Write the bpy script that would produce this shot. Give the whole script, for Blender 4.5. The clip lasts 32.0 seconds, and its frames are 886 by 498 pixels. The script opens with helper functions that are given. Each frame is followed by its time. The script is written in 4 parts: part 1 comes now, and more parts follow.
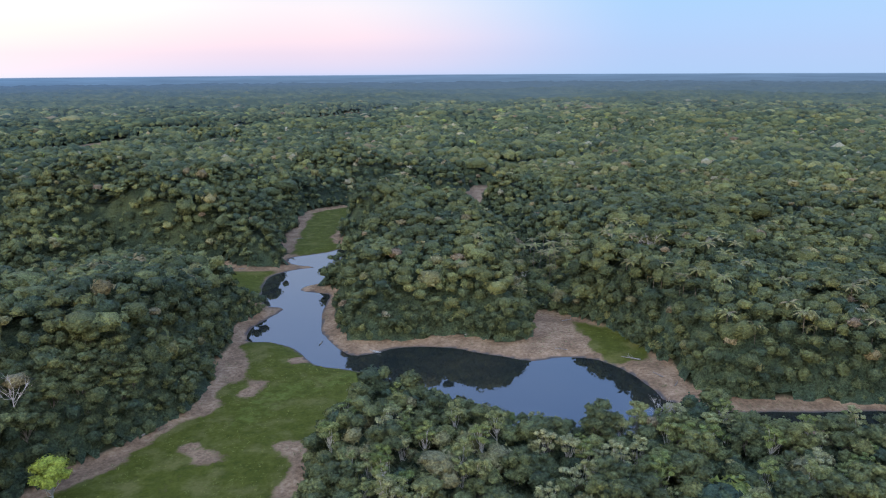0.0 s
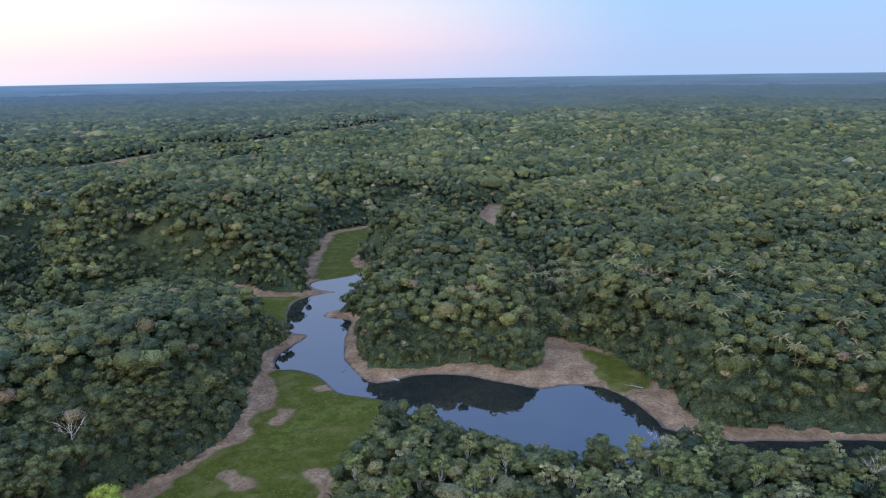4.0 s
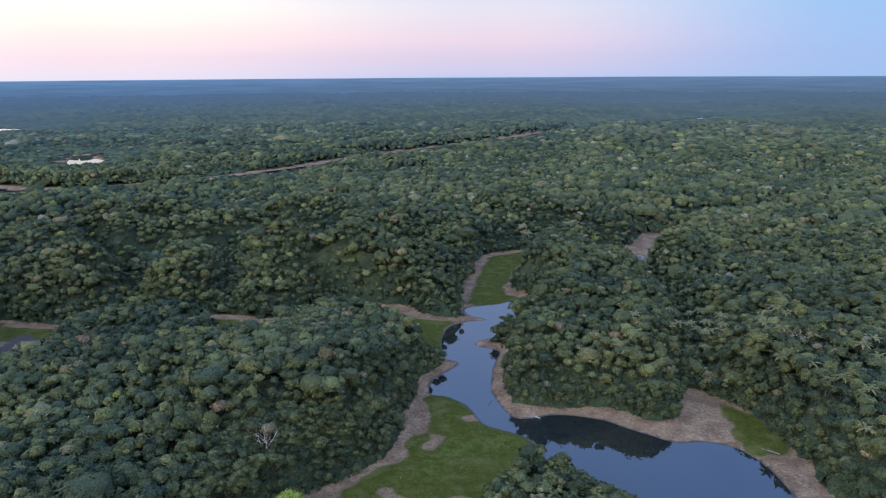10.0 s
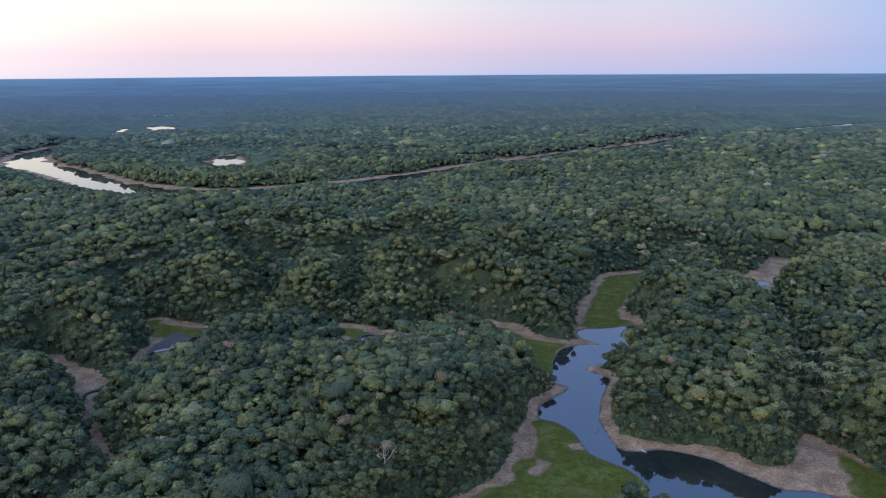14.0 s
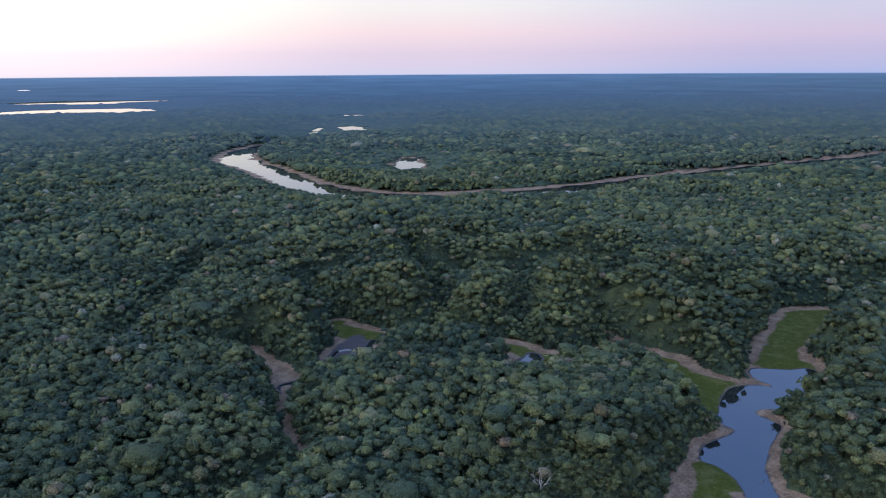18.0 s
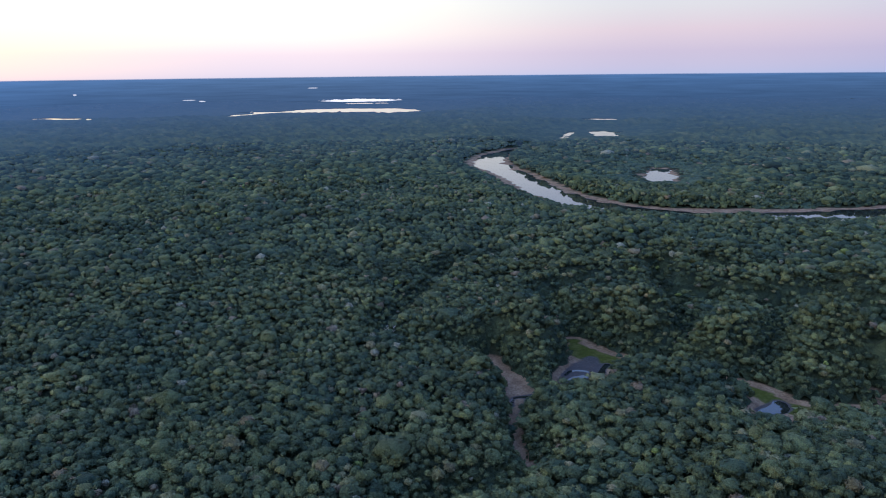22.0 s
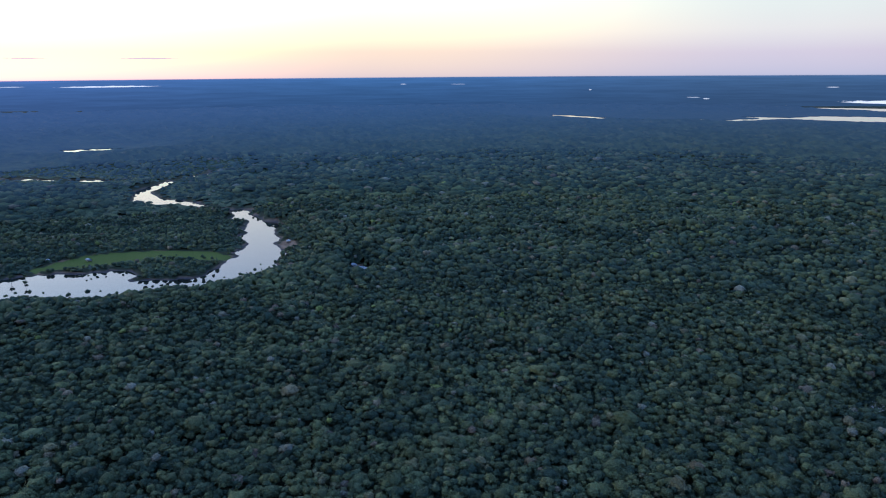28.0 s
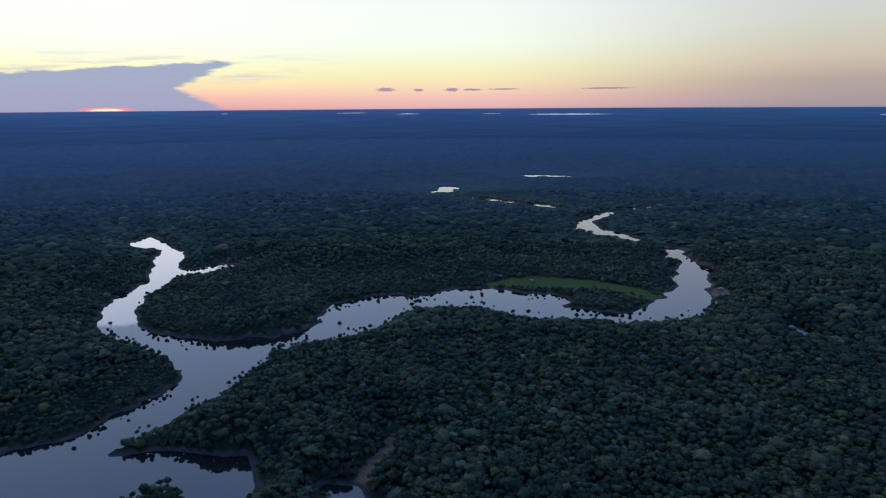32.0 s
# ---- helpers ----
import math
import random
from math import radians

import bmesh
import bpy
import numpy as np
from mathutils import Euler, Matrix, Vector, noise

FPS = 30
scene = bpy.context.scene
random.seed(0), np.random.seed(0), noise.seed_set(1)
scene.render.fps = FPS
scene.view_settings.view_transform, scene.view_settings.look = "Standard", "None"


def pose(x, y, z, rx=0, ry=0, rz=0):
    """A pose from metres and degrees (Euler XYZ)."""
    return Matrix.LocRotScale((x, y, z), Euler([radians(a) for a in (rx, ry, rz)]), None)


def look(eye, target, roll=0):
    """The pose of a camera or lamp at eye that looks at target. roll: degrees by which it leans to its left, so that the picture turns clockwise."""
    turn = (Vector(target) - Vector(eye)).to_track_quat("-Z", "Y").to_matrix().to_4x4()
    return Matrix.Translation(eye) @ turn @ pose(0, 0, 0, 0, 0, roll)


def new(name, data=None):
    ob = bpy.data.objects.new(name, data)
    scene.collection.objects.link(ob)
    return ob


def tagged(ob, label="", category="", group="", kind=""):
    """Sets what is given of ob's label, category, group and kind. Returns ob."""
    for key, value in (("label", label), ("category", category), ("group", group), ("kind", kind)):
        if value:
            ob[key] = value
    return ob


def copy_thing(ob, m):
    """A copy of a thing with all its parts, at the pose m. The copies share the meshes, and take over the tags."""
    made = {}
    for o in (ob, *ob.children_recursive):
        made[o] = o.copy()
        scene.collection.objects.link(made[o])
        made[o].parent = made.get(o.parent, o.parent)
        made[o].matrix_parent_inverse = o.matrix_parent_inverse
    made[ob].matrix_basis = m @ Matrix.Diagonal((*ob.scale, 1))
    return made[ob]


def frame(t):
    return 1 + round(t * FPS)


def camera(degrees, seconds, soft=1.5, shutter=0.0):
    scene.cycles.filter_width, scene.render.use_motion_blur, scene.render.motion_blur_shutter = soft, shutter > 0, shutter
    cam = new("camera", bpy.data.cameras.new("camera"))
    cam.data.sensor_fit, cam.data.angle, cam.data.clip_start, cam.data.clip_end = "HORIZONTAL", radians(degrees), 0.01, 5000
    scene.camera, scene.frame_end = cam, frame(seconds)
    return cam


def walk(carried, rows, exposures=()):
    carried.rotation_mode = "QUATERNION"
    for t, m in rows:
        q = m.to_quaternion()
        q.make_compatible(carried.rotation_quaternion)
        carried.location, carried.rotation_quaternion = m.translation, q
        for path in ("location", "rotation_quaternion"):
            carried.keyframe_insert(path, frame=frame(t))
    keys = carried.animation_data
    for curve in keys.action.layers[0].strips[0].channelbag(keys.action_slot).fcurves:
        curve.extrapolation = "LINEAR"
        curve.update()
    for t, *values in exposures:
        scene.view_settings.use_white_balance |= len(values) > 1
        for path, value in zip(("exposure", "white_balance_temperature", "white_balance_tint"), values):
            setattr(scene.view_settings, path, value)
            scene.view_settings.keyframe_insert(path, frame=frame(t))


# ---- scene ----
cam = camera(63.78, 32.0, soft=1.05)
# seconds, eye x, y, z, then the turn about x, y, z in degrees
ROWS = [
    (0, 0.00, -0.00, 112.46, 75.80, 0.33, -0.08),
    (0.5, 0.17, -2.00, 114.76, 75.76, 0.61, -0.15),
    (1, 0.33, -4.01, 117.05, 75.80, 0.62, -0.10),
    (1.5, 0.46, -6.01, 119.32, 75.84, 0.58, -0.06),
    (2, 0.59, -8.03, 121.58, 75.89, 0.55, -0.01),
    (2.5, 0.71, -10.07, 123.84, 75.94, 0.58, 0.13),
    (3, 0.85, -12.12, 126.10, 75.97, 0.63, 0.35),
    (3.5, 1.01, -14.19, 128.37, 76.05, 0.74, 0.69),
    (5.5, 1.77, -22.46, 137.53, 76.11, 0.95, 3.30),
    (6, 1.99, -24.49, 139.87, 76.07, 0.78, 4.18),
    (6.5, 2.25, -26.49, 142.23, 76.14, 0.76, 5.08),
    (7, 2.54, -28.43, 144.66, 76.14, 0.68, 6.01),
    (7.5, 2.85, -30.30, 147.16, 76.13, 0.60, 6.95),
    (8, 3.17, -32.09, 149.72, 76.11, 0.52, 7.97),
    (8.5, 3.53, -33.82, 152.32, 76.08, 0.48, 9.02),
    (9, 3.93, -35.49, 154.91, 76.01, 0.53, 10.62),
    (9.5, 4.38, -37.14, 157.47, 76.05, 0.40, 12.57),
    (10, 4.87, -38.75, 159.99, 76.04, 0.35, 13.95),
    (10.5, 5.42, -40.33, 162.49, 76.03, 0.31, 15.24),
    (11, 6.00, -41.88, 164.99, 76.01, 0.35, 17.09),
    (11.5, 6.62, -43.40, 167.49, 75.99, 0.35, 18.64),
    (12, 7.27, -44.91, 170.00, 75.97, 0.37, 19.79),
    (12.5, 7.95, -46.39, 172.52, 75.95, 0.38, 20.93),
    (13, 8.65, -47.86, 175.06, 75.92, 0.42, 22.08),
    (13.5, 9.38, -49.30, 177.58, 75.89, 0.39, 22.86),
    (15.5, 12.39, -55.00, 187.62, 75.81, 0.44, 27.96),
    (16, 13.15, -56.41, 190.11, 75.81, 0.48, 29.73),
    (16.5, 13.94, -57.80, 192.59, 75.78, 0.46, 31.52),
    (17, 14.75, -59.13, 195.05, 75.79, 0.38, 33.45),
    (17.5, 15.58, -60.41, 197.49, 75.80, 0.35, 35.69),
    (18, 16.43, -61.62, 199.92, 75.80, 0.35, 37.79),
    (18.5, 17.29, -62.77, 202.33, 75.80, 0.40, 39.74),
    (19, 18.17, -63.88, 204.74, 75.81, 0.46, 41.95),
    (19.5, 19.05, -64.93, 207.15, 75.82, 0.56, 44.34),
    (20, 19.94, -65.94, 209.56, 75.83, 0.63, 46.69),
    (20.5, 20.83, -66.90, 211.98, 75.84, 0.59, 49.19),
    (21, 21.72, -67.82, 214.41, 75.85, 0.48, 52.02),
    (21.5, 22.61, -68.66, 216.86, 75.86, 0.63, 54.77),
    (22, 23.48, -69.44, 219.32, 75.89, 0.57, 57.55),
    (22.5, 24.33, -70.15, 221.79, 75.93, 0.45, 60.22),
    (23, 25.15, -70.78, 224.27, 75.96, 0.42, 62.55),
    (23.5, 25.95, -71.34, 226.75, 75.96, 0.45, 64.75),
    (24, 26.71, -71.83, 229.24, 75.98, 0.42, 67.47),
    (24.5, 27.45, -72.27, 231.73, 75.98, 0.46, 70.56),
    (25, 28.18, -72.65, 234.23, 75.97, 0.47, 73.86),
    (25.5, 28.90, -72.98, 236.74, 75.97, 0.52, 77.31),
    (27.5, 31.83, -74.05, 246.81, 75.98, 0.41, 92.08),
    (28, 32.62, -74.22, 249.33, 75.99, 0.40, 95.80),
    (28.5, 33.46, -74.30, 251.87, 75.99, 0.40, 99.60),
    (29, 34.35, -74.33, 254.40, 75.99, 0.39, 103.32),
    (29.5, 35.26, -74.32, 256.93, 76.42, 0.39, 107.04),
    (30, 36.18, -74.31, 259.45, 77.66, 0.40, 110.75),
    (30.5, 37.11, -74.29, 261.95, 78.38, 0.35, 114.80),
    (31, 38.04, -74.28, 264.45, 78.39, 0.39, 119.70),
    (31.5, 38.97, -74.27, 266.93, 78.40, 0.40, 124.94),
    (32, 39.89, -74.26, 269.43, 78.42, 0.37, 130.21),
]
EXPOSURES = [(0.0, -0.1, 6050, 10), (6.0, -0.2, 5850, 11), (13.0, -0.45, 5560, 12), (19.0, -0.68, 5200, 14), (24.0, -0.98, 4860, 13), (28.0, -1.30, 4580, 11), (30.0, -1.80, 4430, 13), (32.0, -2.38, 4400, 15)]
walk(cam, [(t, pose(x, y, z, rx, ry, rz)) for t, x, y, z, rx, ry, rz in ROWS], EXPOSURES)

# ---------------------------------------------------------------- sky, sun
SUN_YAW = 155.1          # degrees to the left of north (+y)
SUN_DIR = Vector((-math.sin(radians(SUN_YAW)), math.cos(radians(SUN_YAW)), 0))


def srgb(r, g, b):
    return tuple(((c / 255) / 12.92 if c <= 10 else ((c / 255 + 0.055) / 1.055) ** 2.4) for c in (r, g, b)) + (1.0,)


def lifted(c, k):
    return tuple(v * k for v in c[:3]) + (1.0,)


def warm(c, turn_at):
    """The glow of the west, over the side of the sky near the sun."""
    k = min(max((150 - turn_at) / 90, 0), 1)
    return (c[0] * (1 + 0.14 * k), c[1], c[2] * (1 - 0.22 * k), 1.0)


class Nodes:
    """A short hand for wiring shader nodes."""

    def __init__(self, tree):
        self.tree = tree
        tree.nodes.clear()

    def add(self, kind, inputs=None, **props):
        n = self.tree.nodes.new(kind)
        for k, v in props.items():
            setattr(n, k, v)
        for k, v in (inputs or {}).items():
            self.put(n, k, v)
        return n

    def put(self, node, key, v):
        if isinstance(v, bpy.types.NodeSocket):
            self.tree.links.new(v, node.inputs[key])
        else:
            node.inputs[key].default_value = v

    def math(self, op, a, b=0.0, c=0.0, clamp=False):
        return self.add("ShaderNodeMath", {0: a, 1: b, 2: c}, operation=op, use_clamp=clamp).outputs[0]

    def span(self, v, a, b, lo=0.0, hi=1.0, smooth=False):
        return self.add("ShaderNodeMapRange", {0: v, 1: a, 2: b, 3: lo, 4: hi},
                        interpolation_type="SMOOTHSTEP" if smooth else "LINEAR").outputs[0]

    def mix(self, fac, a, b, blend="MIX"):
        n = self.add("ShaderNodeMix", {0: fac, 6: a, 7: b}, data_type="RGBA", blend_type=blend)
        return n.outputs[2]

    def ramp(self, fac, stops, interpolation="LINEAR"):
        n = self.add("ShaderNodeValToRGB", {0: fac})
        n.color_ramp.interpolation = interpolation
        el = n.color_ramp.elements
        while len(el) < len(stops):
            el.new(0.5)
        for e, (p, c) in zip(el, stops):
            e.position, e.color = p, c
        return n.outputs[0]

    def noise(self, scale, vector=None, detail=3.0, rough=0.55, out="Fac", dims="3D"):
        i = {"Scale": scale, "Detail": detail, "Roughness": rough}
        if vector is not None:
            i["Vector"] = vector
        return self.add("ShaderNodeTexNoise", i, noise_dimensions=dims).outputs[out]


world = bpy.data.worlds.new("dusk_sky")
scene.world = world
world.use_nodes = True
W = Nodes(world.node_tree)
way = W.add("ShaderNodeTexCoord").outputs["Generated"]
sx = W.add("ShaderNodeSeparateXYZ", {0: way})
elev = W.math("MULTIPLY", W.math("ARCSINE", sx.outputs[2]), 57.29578)
yaw = W.math("MULTIPLY", W.math("ARCTAN2", W.math("MULTIPLY", sx.outputs[0], -1.0), sx.outputs[1]), 57.29578)
# signed turn from the sun, -180..180, and its size
off = W.math("SUBTRACT", W.math("FLOORED_MODULO", W.math("ADD", W.math("SUBTRACT", yaw, SUN_YAW), 180.0), 360.0), 180.0)
turn = W.math("ABSOLUTE", off)

HORIZON = -0.41
LOW, HIGH = -6.0, 90.0


def e_pos(e):
    """The ramp place of an elevation: fine near the horizon, coarse towards the zenith."""
    return 0.3 + 0.7 * math.sqrt(max(e - HORIZON, 0) / (HIGH - HORIZON)) if e >= HORIZON else 0.3 * (e - LOW) / (HORIZON - LOW)


up = W.math("MULTIPLY_ADD", W.math("SQRT", W.math("MAXIMUM", W.math("DIVIDE", W.math("SUBTRACT", elev, HORIZON), HIGH - HORIZON), 0.0)), 0.7, 0.3)
down = W.math("MULTIPLY", W.span(elev, LOW, HORIZON), 0.3)
e_fac = W.math("ADD", W.math("MULTIPLY", up, W.math("GREATER_THAN", elev, HORIZON)),
               W.math("MULTIPLY", down, W.math("LESS_THAN", elev, HORIZON)))

# colours of the sky by the turn from the sun: hazed far land, horizon, and upwards
STATIONS = [
    (0, (34, 43, 57), (54, 67, 90), [(-0.46, (205, 140, 132)), (0.5, (245, 180, 146)), (1.5, (255, 222, 146)), (2.7, (255, 240, 166)), (4.2, (255, 247, 200)), (6, (255, 244, 208)), (9, (255, 240, 206)), (16, (214, 224, 238)), (40, (176, 200, 246))]),
    (25, (34, 43, 57), (55, 68, 91), [(-0.46, (216, 162, 152)), (0.5, (246, 190, 156)), (1.6, (255, 222, 152)), (2.8, (255, 238, 168)), (4.5, (255, 248, 205)), (7.5, (255, 244, 212)), (9, (255, 240, 212)), (16, (212, 222, 238)), (40, (172, 198, 246))]),
    (55, (39, 52, 68), (60, 79, 102), [(-0.46, (188, 166, 162)), (1.5, (220, 190, 160)), (3.2, (252, 224, 176)), (5.5, (255, 242, 202)), (8, (255, 246, 222)), (9, (255, 242, 220)), (16, (214, 222, 240)), (40, (160, 190, 244))]),
    (85, (50, 63, 80), (76, 93, 112), [(-0.46, (206, 196, 204)), (1.2, (234, 212, 208)), (2.8, (255, 238, 216)), (4.5, (255, 246, 220)), (7, (255, 247, 230)), (14, (218, 220, 230)), (40, (136, 170, 228))]),
    (115, (60, 76, 94), (84, 108, 136), [(-0.46, (214, 212, 226)), (1.2, (234, 212, 216)), (2.8, (255, 226, 217)), (4.5, (255, 243, 226)), (7, (252, 248, 240)), (14, (200, 212, 236)), (40, (132, 166, 226))]),
    (145, (74, 90, 104), (94, 116, 142), [(-0.46, (200, 208, 234)), (1.2, (233, 214, 226)), (2.4, (250, 223, 227)), (4.5, (246, 234, 234)), (7, (231, 233, 241)), (14, (190, 206, 236)), (40, (130, 164, 226))]),
    (172, (80, 96, 106), (98, 120, 146), [(-0.46, (182, 208, 240)), (1.2, (186, 208, 242)), (3, (184, 212, 246)), (5, (180, 214, 246)), (8, (176, 208, 242)), (14, (165, 195, 236)), (40, (128, 162, 226))]),
]
GAINS = (5.8, 5.4, 3.7, 2.25, 1.52, 1.2, 1.08)


def hazed_land(near_land, far_land, elevation):
    """The far land's colour with blue haze painted in: palest under the horizon, deeper towards the viewer."""
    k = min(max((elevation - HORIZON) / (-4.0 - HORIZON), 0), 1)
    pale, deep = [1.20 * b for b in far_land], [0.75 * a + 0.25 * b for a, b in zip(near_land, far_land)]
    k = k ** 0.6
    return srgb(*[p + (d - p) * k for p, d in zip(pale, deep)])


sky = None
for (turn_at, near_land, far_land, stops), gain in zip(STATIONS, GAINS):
    table = [(e_pos(e), lifted(hazed_land(near_land, far_land, e), gain)) for e in (-6, -4, -2.5, -1.5, -0.9, HORIZON - 0.03)]
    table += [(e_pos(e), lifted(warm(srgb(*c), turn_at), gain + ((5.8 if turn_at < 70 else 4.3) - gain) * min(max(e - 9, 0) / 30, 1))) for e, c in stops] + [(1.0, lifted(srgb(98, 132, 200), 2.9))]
    colour = W.ramp(e_fac, table)
    sky = colour if sky is None else W.mix(W.span(turn, last_turn, turn_at, smooth=True), sky, colour)
    last_turn = turn_at

above = W.math("GREATER_THAN", elev, HORIZON)
# the anvil cloud before the sun, its ragged upper edge, and the small puffs beside it
streak = W.add("ShaderNodeCombineXYZ", {0: W.math("MULTIPLY", off, 0.35), 1: W.math("MULTIPLY", elev, 1.6)}).outputs[0]
ragged = W.noise(1.6, streak, 4.0)
top = W.math("MULTIPLY_ADD", ragged, 0.7, 2.55)
bank_l = W.span(off, -7.0, 14.0, 1.15, -0.25)
cloud_edge = W.span(W.math("SUBTRACT", W.math("MULTIPLY_ADD", bank_l, 1.0, top), elev), 0.85, 1.05, smooth=True)
reach = W.math("MULTIPLY_ADD", W.math("ABSOLUTE", W.math("SUBTRACT", elev, 1.2)), -2.2, W.math("MULTIPLY_ADD", ragged, 2.5, -3.3))
cloud_side = W.span(W.math("ADD", off, W.math("MULTIPLY", reach, -1.0)), -3.2, -2.2, smooth=True)
bank = W.math("MULTIPLY", W.math("MULTIPLY", cloud_edge, cloud_side), W.math("MULTIPLY", above, W.math("MULTIPLY", W.math("LESS_THAN", turn, 45.0), 0.92)))
wisp = W.noise(1.0, W.add("ShaderNodeCombineXYZ", {0: W.math("MULTIPLY", off, 0.16), 1: W.math("MULTIPLY", W.math("MULTIPLY_ADD", off, 0.035, elev), 2.1)}).outputs[0], 5.0, 0.6)
wisp = W.math("MULTIPLY", W.span(wisp, 0.46, 0.66, smooth=True), W.math("MULTIPLY", W.math("MULTIPLY", W.span(elev, 1.2, 2.0, smooth=True), W.span(elev, 4.2, 3.0, smooth=True)),
                                                                          W.math("MULTIPLY", W.span(off, -22.0, -8.0, smooth=True), W.math("LESS_THAN", turn, 45.0))))
sky = W.mix(W.math("MULTIPLY", wisp, 0.55), sky, lifted(srgb(226, 190, 170), 5.2))
sky = W.mix(bank, sky, lifted(srgb(176, 164, 156), 5.2))
crisp = W.noise(3.2, W.add("ShaderNodeCombineXYZ", {0: W.math("MULTIPLY", off, 1.0), 1: W.math("MULTIPLY", elev, 3.0)}).outputs[0], 4.0, 0.6)
for c_off, c_el, c_w, c_h in [(-20.4, 1.05, 0.75, 0.16), (-23.0, 1.02, 0.45, 0.12), (-25.6, 1.03, 0.6, 0.15), (-27.2, 1.02, 0.8, 0.09), (-29.7, 1.05, 1.3, 0.06), (-37.5, 1.05, 2.0, 0.07)]:
    dx = W.math("DIVIDE", W.math("SUBTRACT", off, c_off), c_w)
    dy = W.math("DIVIDE", W.math("SUBTRACT", elev, c_el), c_h)
    d2 = W.math("ADD", W.math("MULTIPLY", dx, dx), W.math("MULTIPLY", dy, dy))
    puff = W.span(W.math("ADD", d2, W.math("MULTIPLY", W.math("SUBTRACT", crisp, 0.42), 2.6)), 0.5, 1.5, 0.8, 0.0, smooth=True)
    sky = W.mix(puff, sky, lifted(srgb(158, 128, 132), 5.2))
# the sun's red rim over the land
dx = W.math("DIVIDE", off, 2.3)
dy = W.math("DIVIDE", W.math("SUBTRACT", elev, HORIZON), 0.34)
d2 = W.math("ADD", W.math("MULTIPLY", dx, dx), W.math("MULTIPLY", dy, dy))
sky = W.mix(W.math("MULTIPLY", W.span(d2, 1.0, 0.1, smooth=True), above), sky, (7.0, 1.3, 0.9, 1))
sky = W.mix(W.math("MULTIPLY", W.span(d2, 0.36, 0.06, smooth=True), above), sky, (9.0, 5.5, 1.8, 1))
# painted below the horizon: thin bands of clearings and woods far out, and lakes between them with reflected sky
# brightness
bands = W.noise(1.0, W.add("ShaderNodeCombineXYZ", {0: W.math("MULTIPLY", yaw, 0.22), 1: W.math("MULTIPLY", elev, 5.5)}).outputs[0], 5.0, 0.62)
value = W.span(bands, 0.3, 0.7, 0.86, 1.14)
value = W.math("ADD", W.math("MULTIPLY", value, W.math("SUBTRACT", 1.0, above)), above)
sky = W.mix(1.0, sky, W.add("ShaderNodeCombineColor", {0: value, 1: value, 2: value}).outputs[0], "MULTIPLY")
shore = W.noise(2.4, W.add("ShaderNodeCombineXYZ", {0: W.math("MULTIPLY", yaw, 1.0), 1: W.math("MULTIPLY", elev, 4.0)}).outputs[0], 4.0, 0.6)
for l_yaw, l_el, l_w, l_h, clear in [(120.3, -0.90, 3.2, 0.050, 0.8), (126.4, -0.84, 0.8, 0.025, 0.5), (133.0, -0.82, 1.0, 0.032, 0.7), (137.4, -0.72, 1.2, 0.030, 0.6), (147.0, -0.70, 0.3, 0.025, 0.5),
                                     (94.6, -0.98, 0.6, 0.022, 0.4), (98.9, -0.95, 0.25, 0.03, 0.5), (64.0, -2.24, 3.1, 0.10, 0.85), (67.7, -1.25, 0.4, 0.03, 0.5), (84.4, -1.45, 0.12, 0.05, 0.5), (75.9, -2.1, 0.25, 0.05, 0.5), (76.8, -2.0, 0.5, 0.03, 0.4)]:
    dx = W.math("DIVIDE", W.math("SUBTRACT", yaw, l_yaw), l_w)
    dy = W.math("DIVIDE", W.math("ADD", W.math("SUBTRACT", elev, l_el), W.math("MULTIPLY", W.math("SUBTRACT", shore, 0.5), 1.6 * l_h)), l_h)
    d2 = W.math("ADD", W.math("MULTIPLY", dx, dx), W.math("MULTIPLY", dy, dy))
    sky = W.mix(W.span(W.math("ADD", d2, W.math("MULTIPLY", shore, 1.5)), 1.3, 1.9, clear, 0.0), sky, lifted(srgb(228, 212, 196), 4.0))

blue = W.add("ShaderNodeTexSky", sky_type="NISHITA", sun_disc=False, sun_elevation=radians(1.0),
             sun_rotation=radians(-SUN_YAW), altitude=100)
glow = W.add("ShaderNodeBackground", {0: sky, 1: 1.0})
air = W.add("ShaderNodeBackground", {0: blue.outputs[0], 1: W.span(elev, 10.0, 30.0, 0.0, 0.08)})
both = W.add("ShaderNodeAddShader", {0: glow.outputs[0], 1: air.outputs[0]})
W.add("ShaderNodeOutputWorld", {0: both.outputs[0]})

sun = new("sun", bpy.data.lights.new("sun", "SUN"))
sun.data.energy, sun.data.angle, sun.data.color = 0.32, radians(16), (1.0, 0.78, 0.55)
sun.matrix_world = look(SUN_DIR * 100 + Vector((0, 0, 14)), (0, 0, 0))


# ---------------------------------------------------------------- materials
def material(name):
    m = bpy.data.materials.new(name)
    m.use_nodes = True
    return m, Nodes(m.node_tree)


def surface(n, colour, rough=0.8, bump=None, strength=0.4, distance=0.1, **more):
    b = n.add("ShaderNodeBsdfPrincipled", {"Base Color": colour, "Roughness": rough, "Specular IOR Level": more.get("spec", 0.3), "Metallic": more.get("metal", 0.0)})
    if bump is not None:
        n.put(b, "Normal", n.add("ShaderNodeBump", {"Height": bump, "Strength": strength, "Distance": distance}).outputs[0])
    if "glow" in more:
        n.put(b, "Emission Color", more["glow"])
        n.put(b, "Emission Strength", more["power"])
    n.add("ShaderNodeOutputMaterial", {0: b.outputs[0]})


def at_place(n):
    return n.add("ShaderNodeNewGeometry").outputs["Position"]


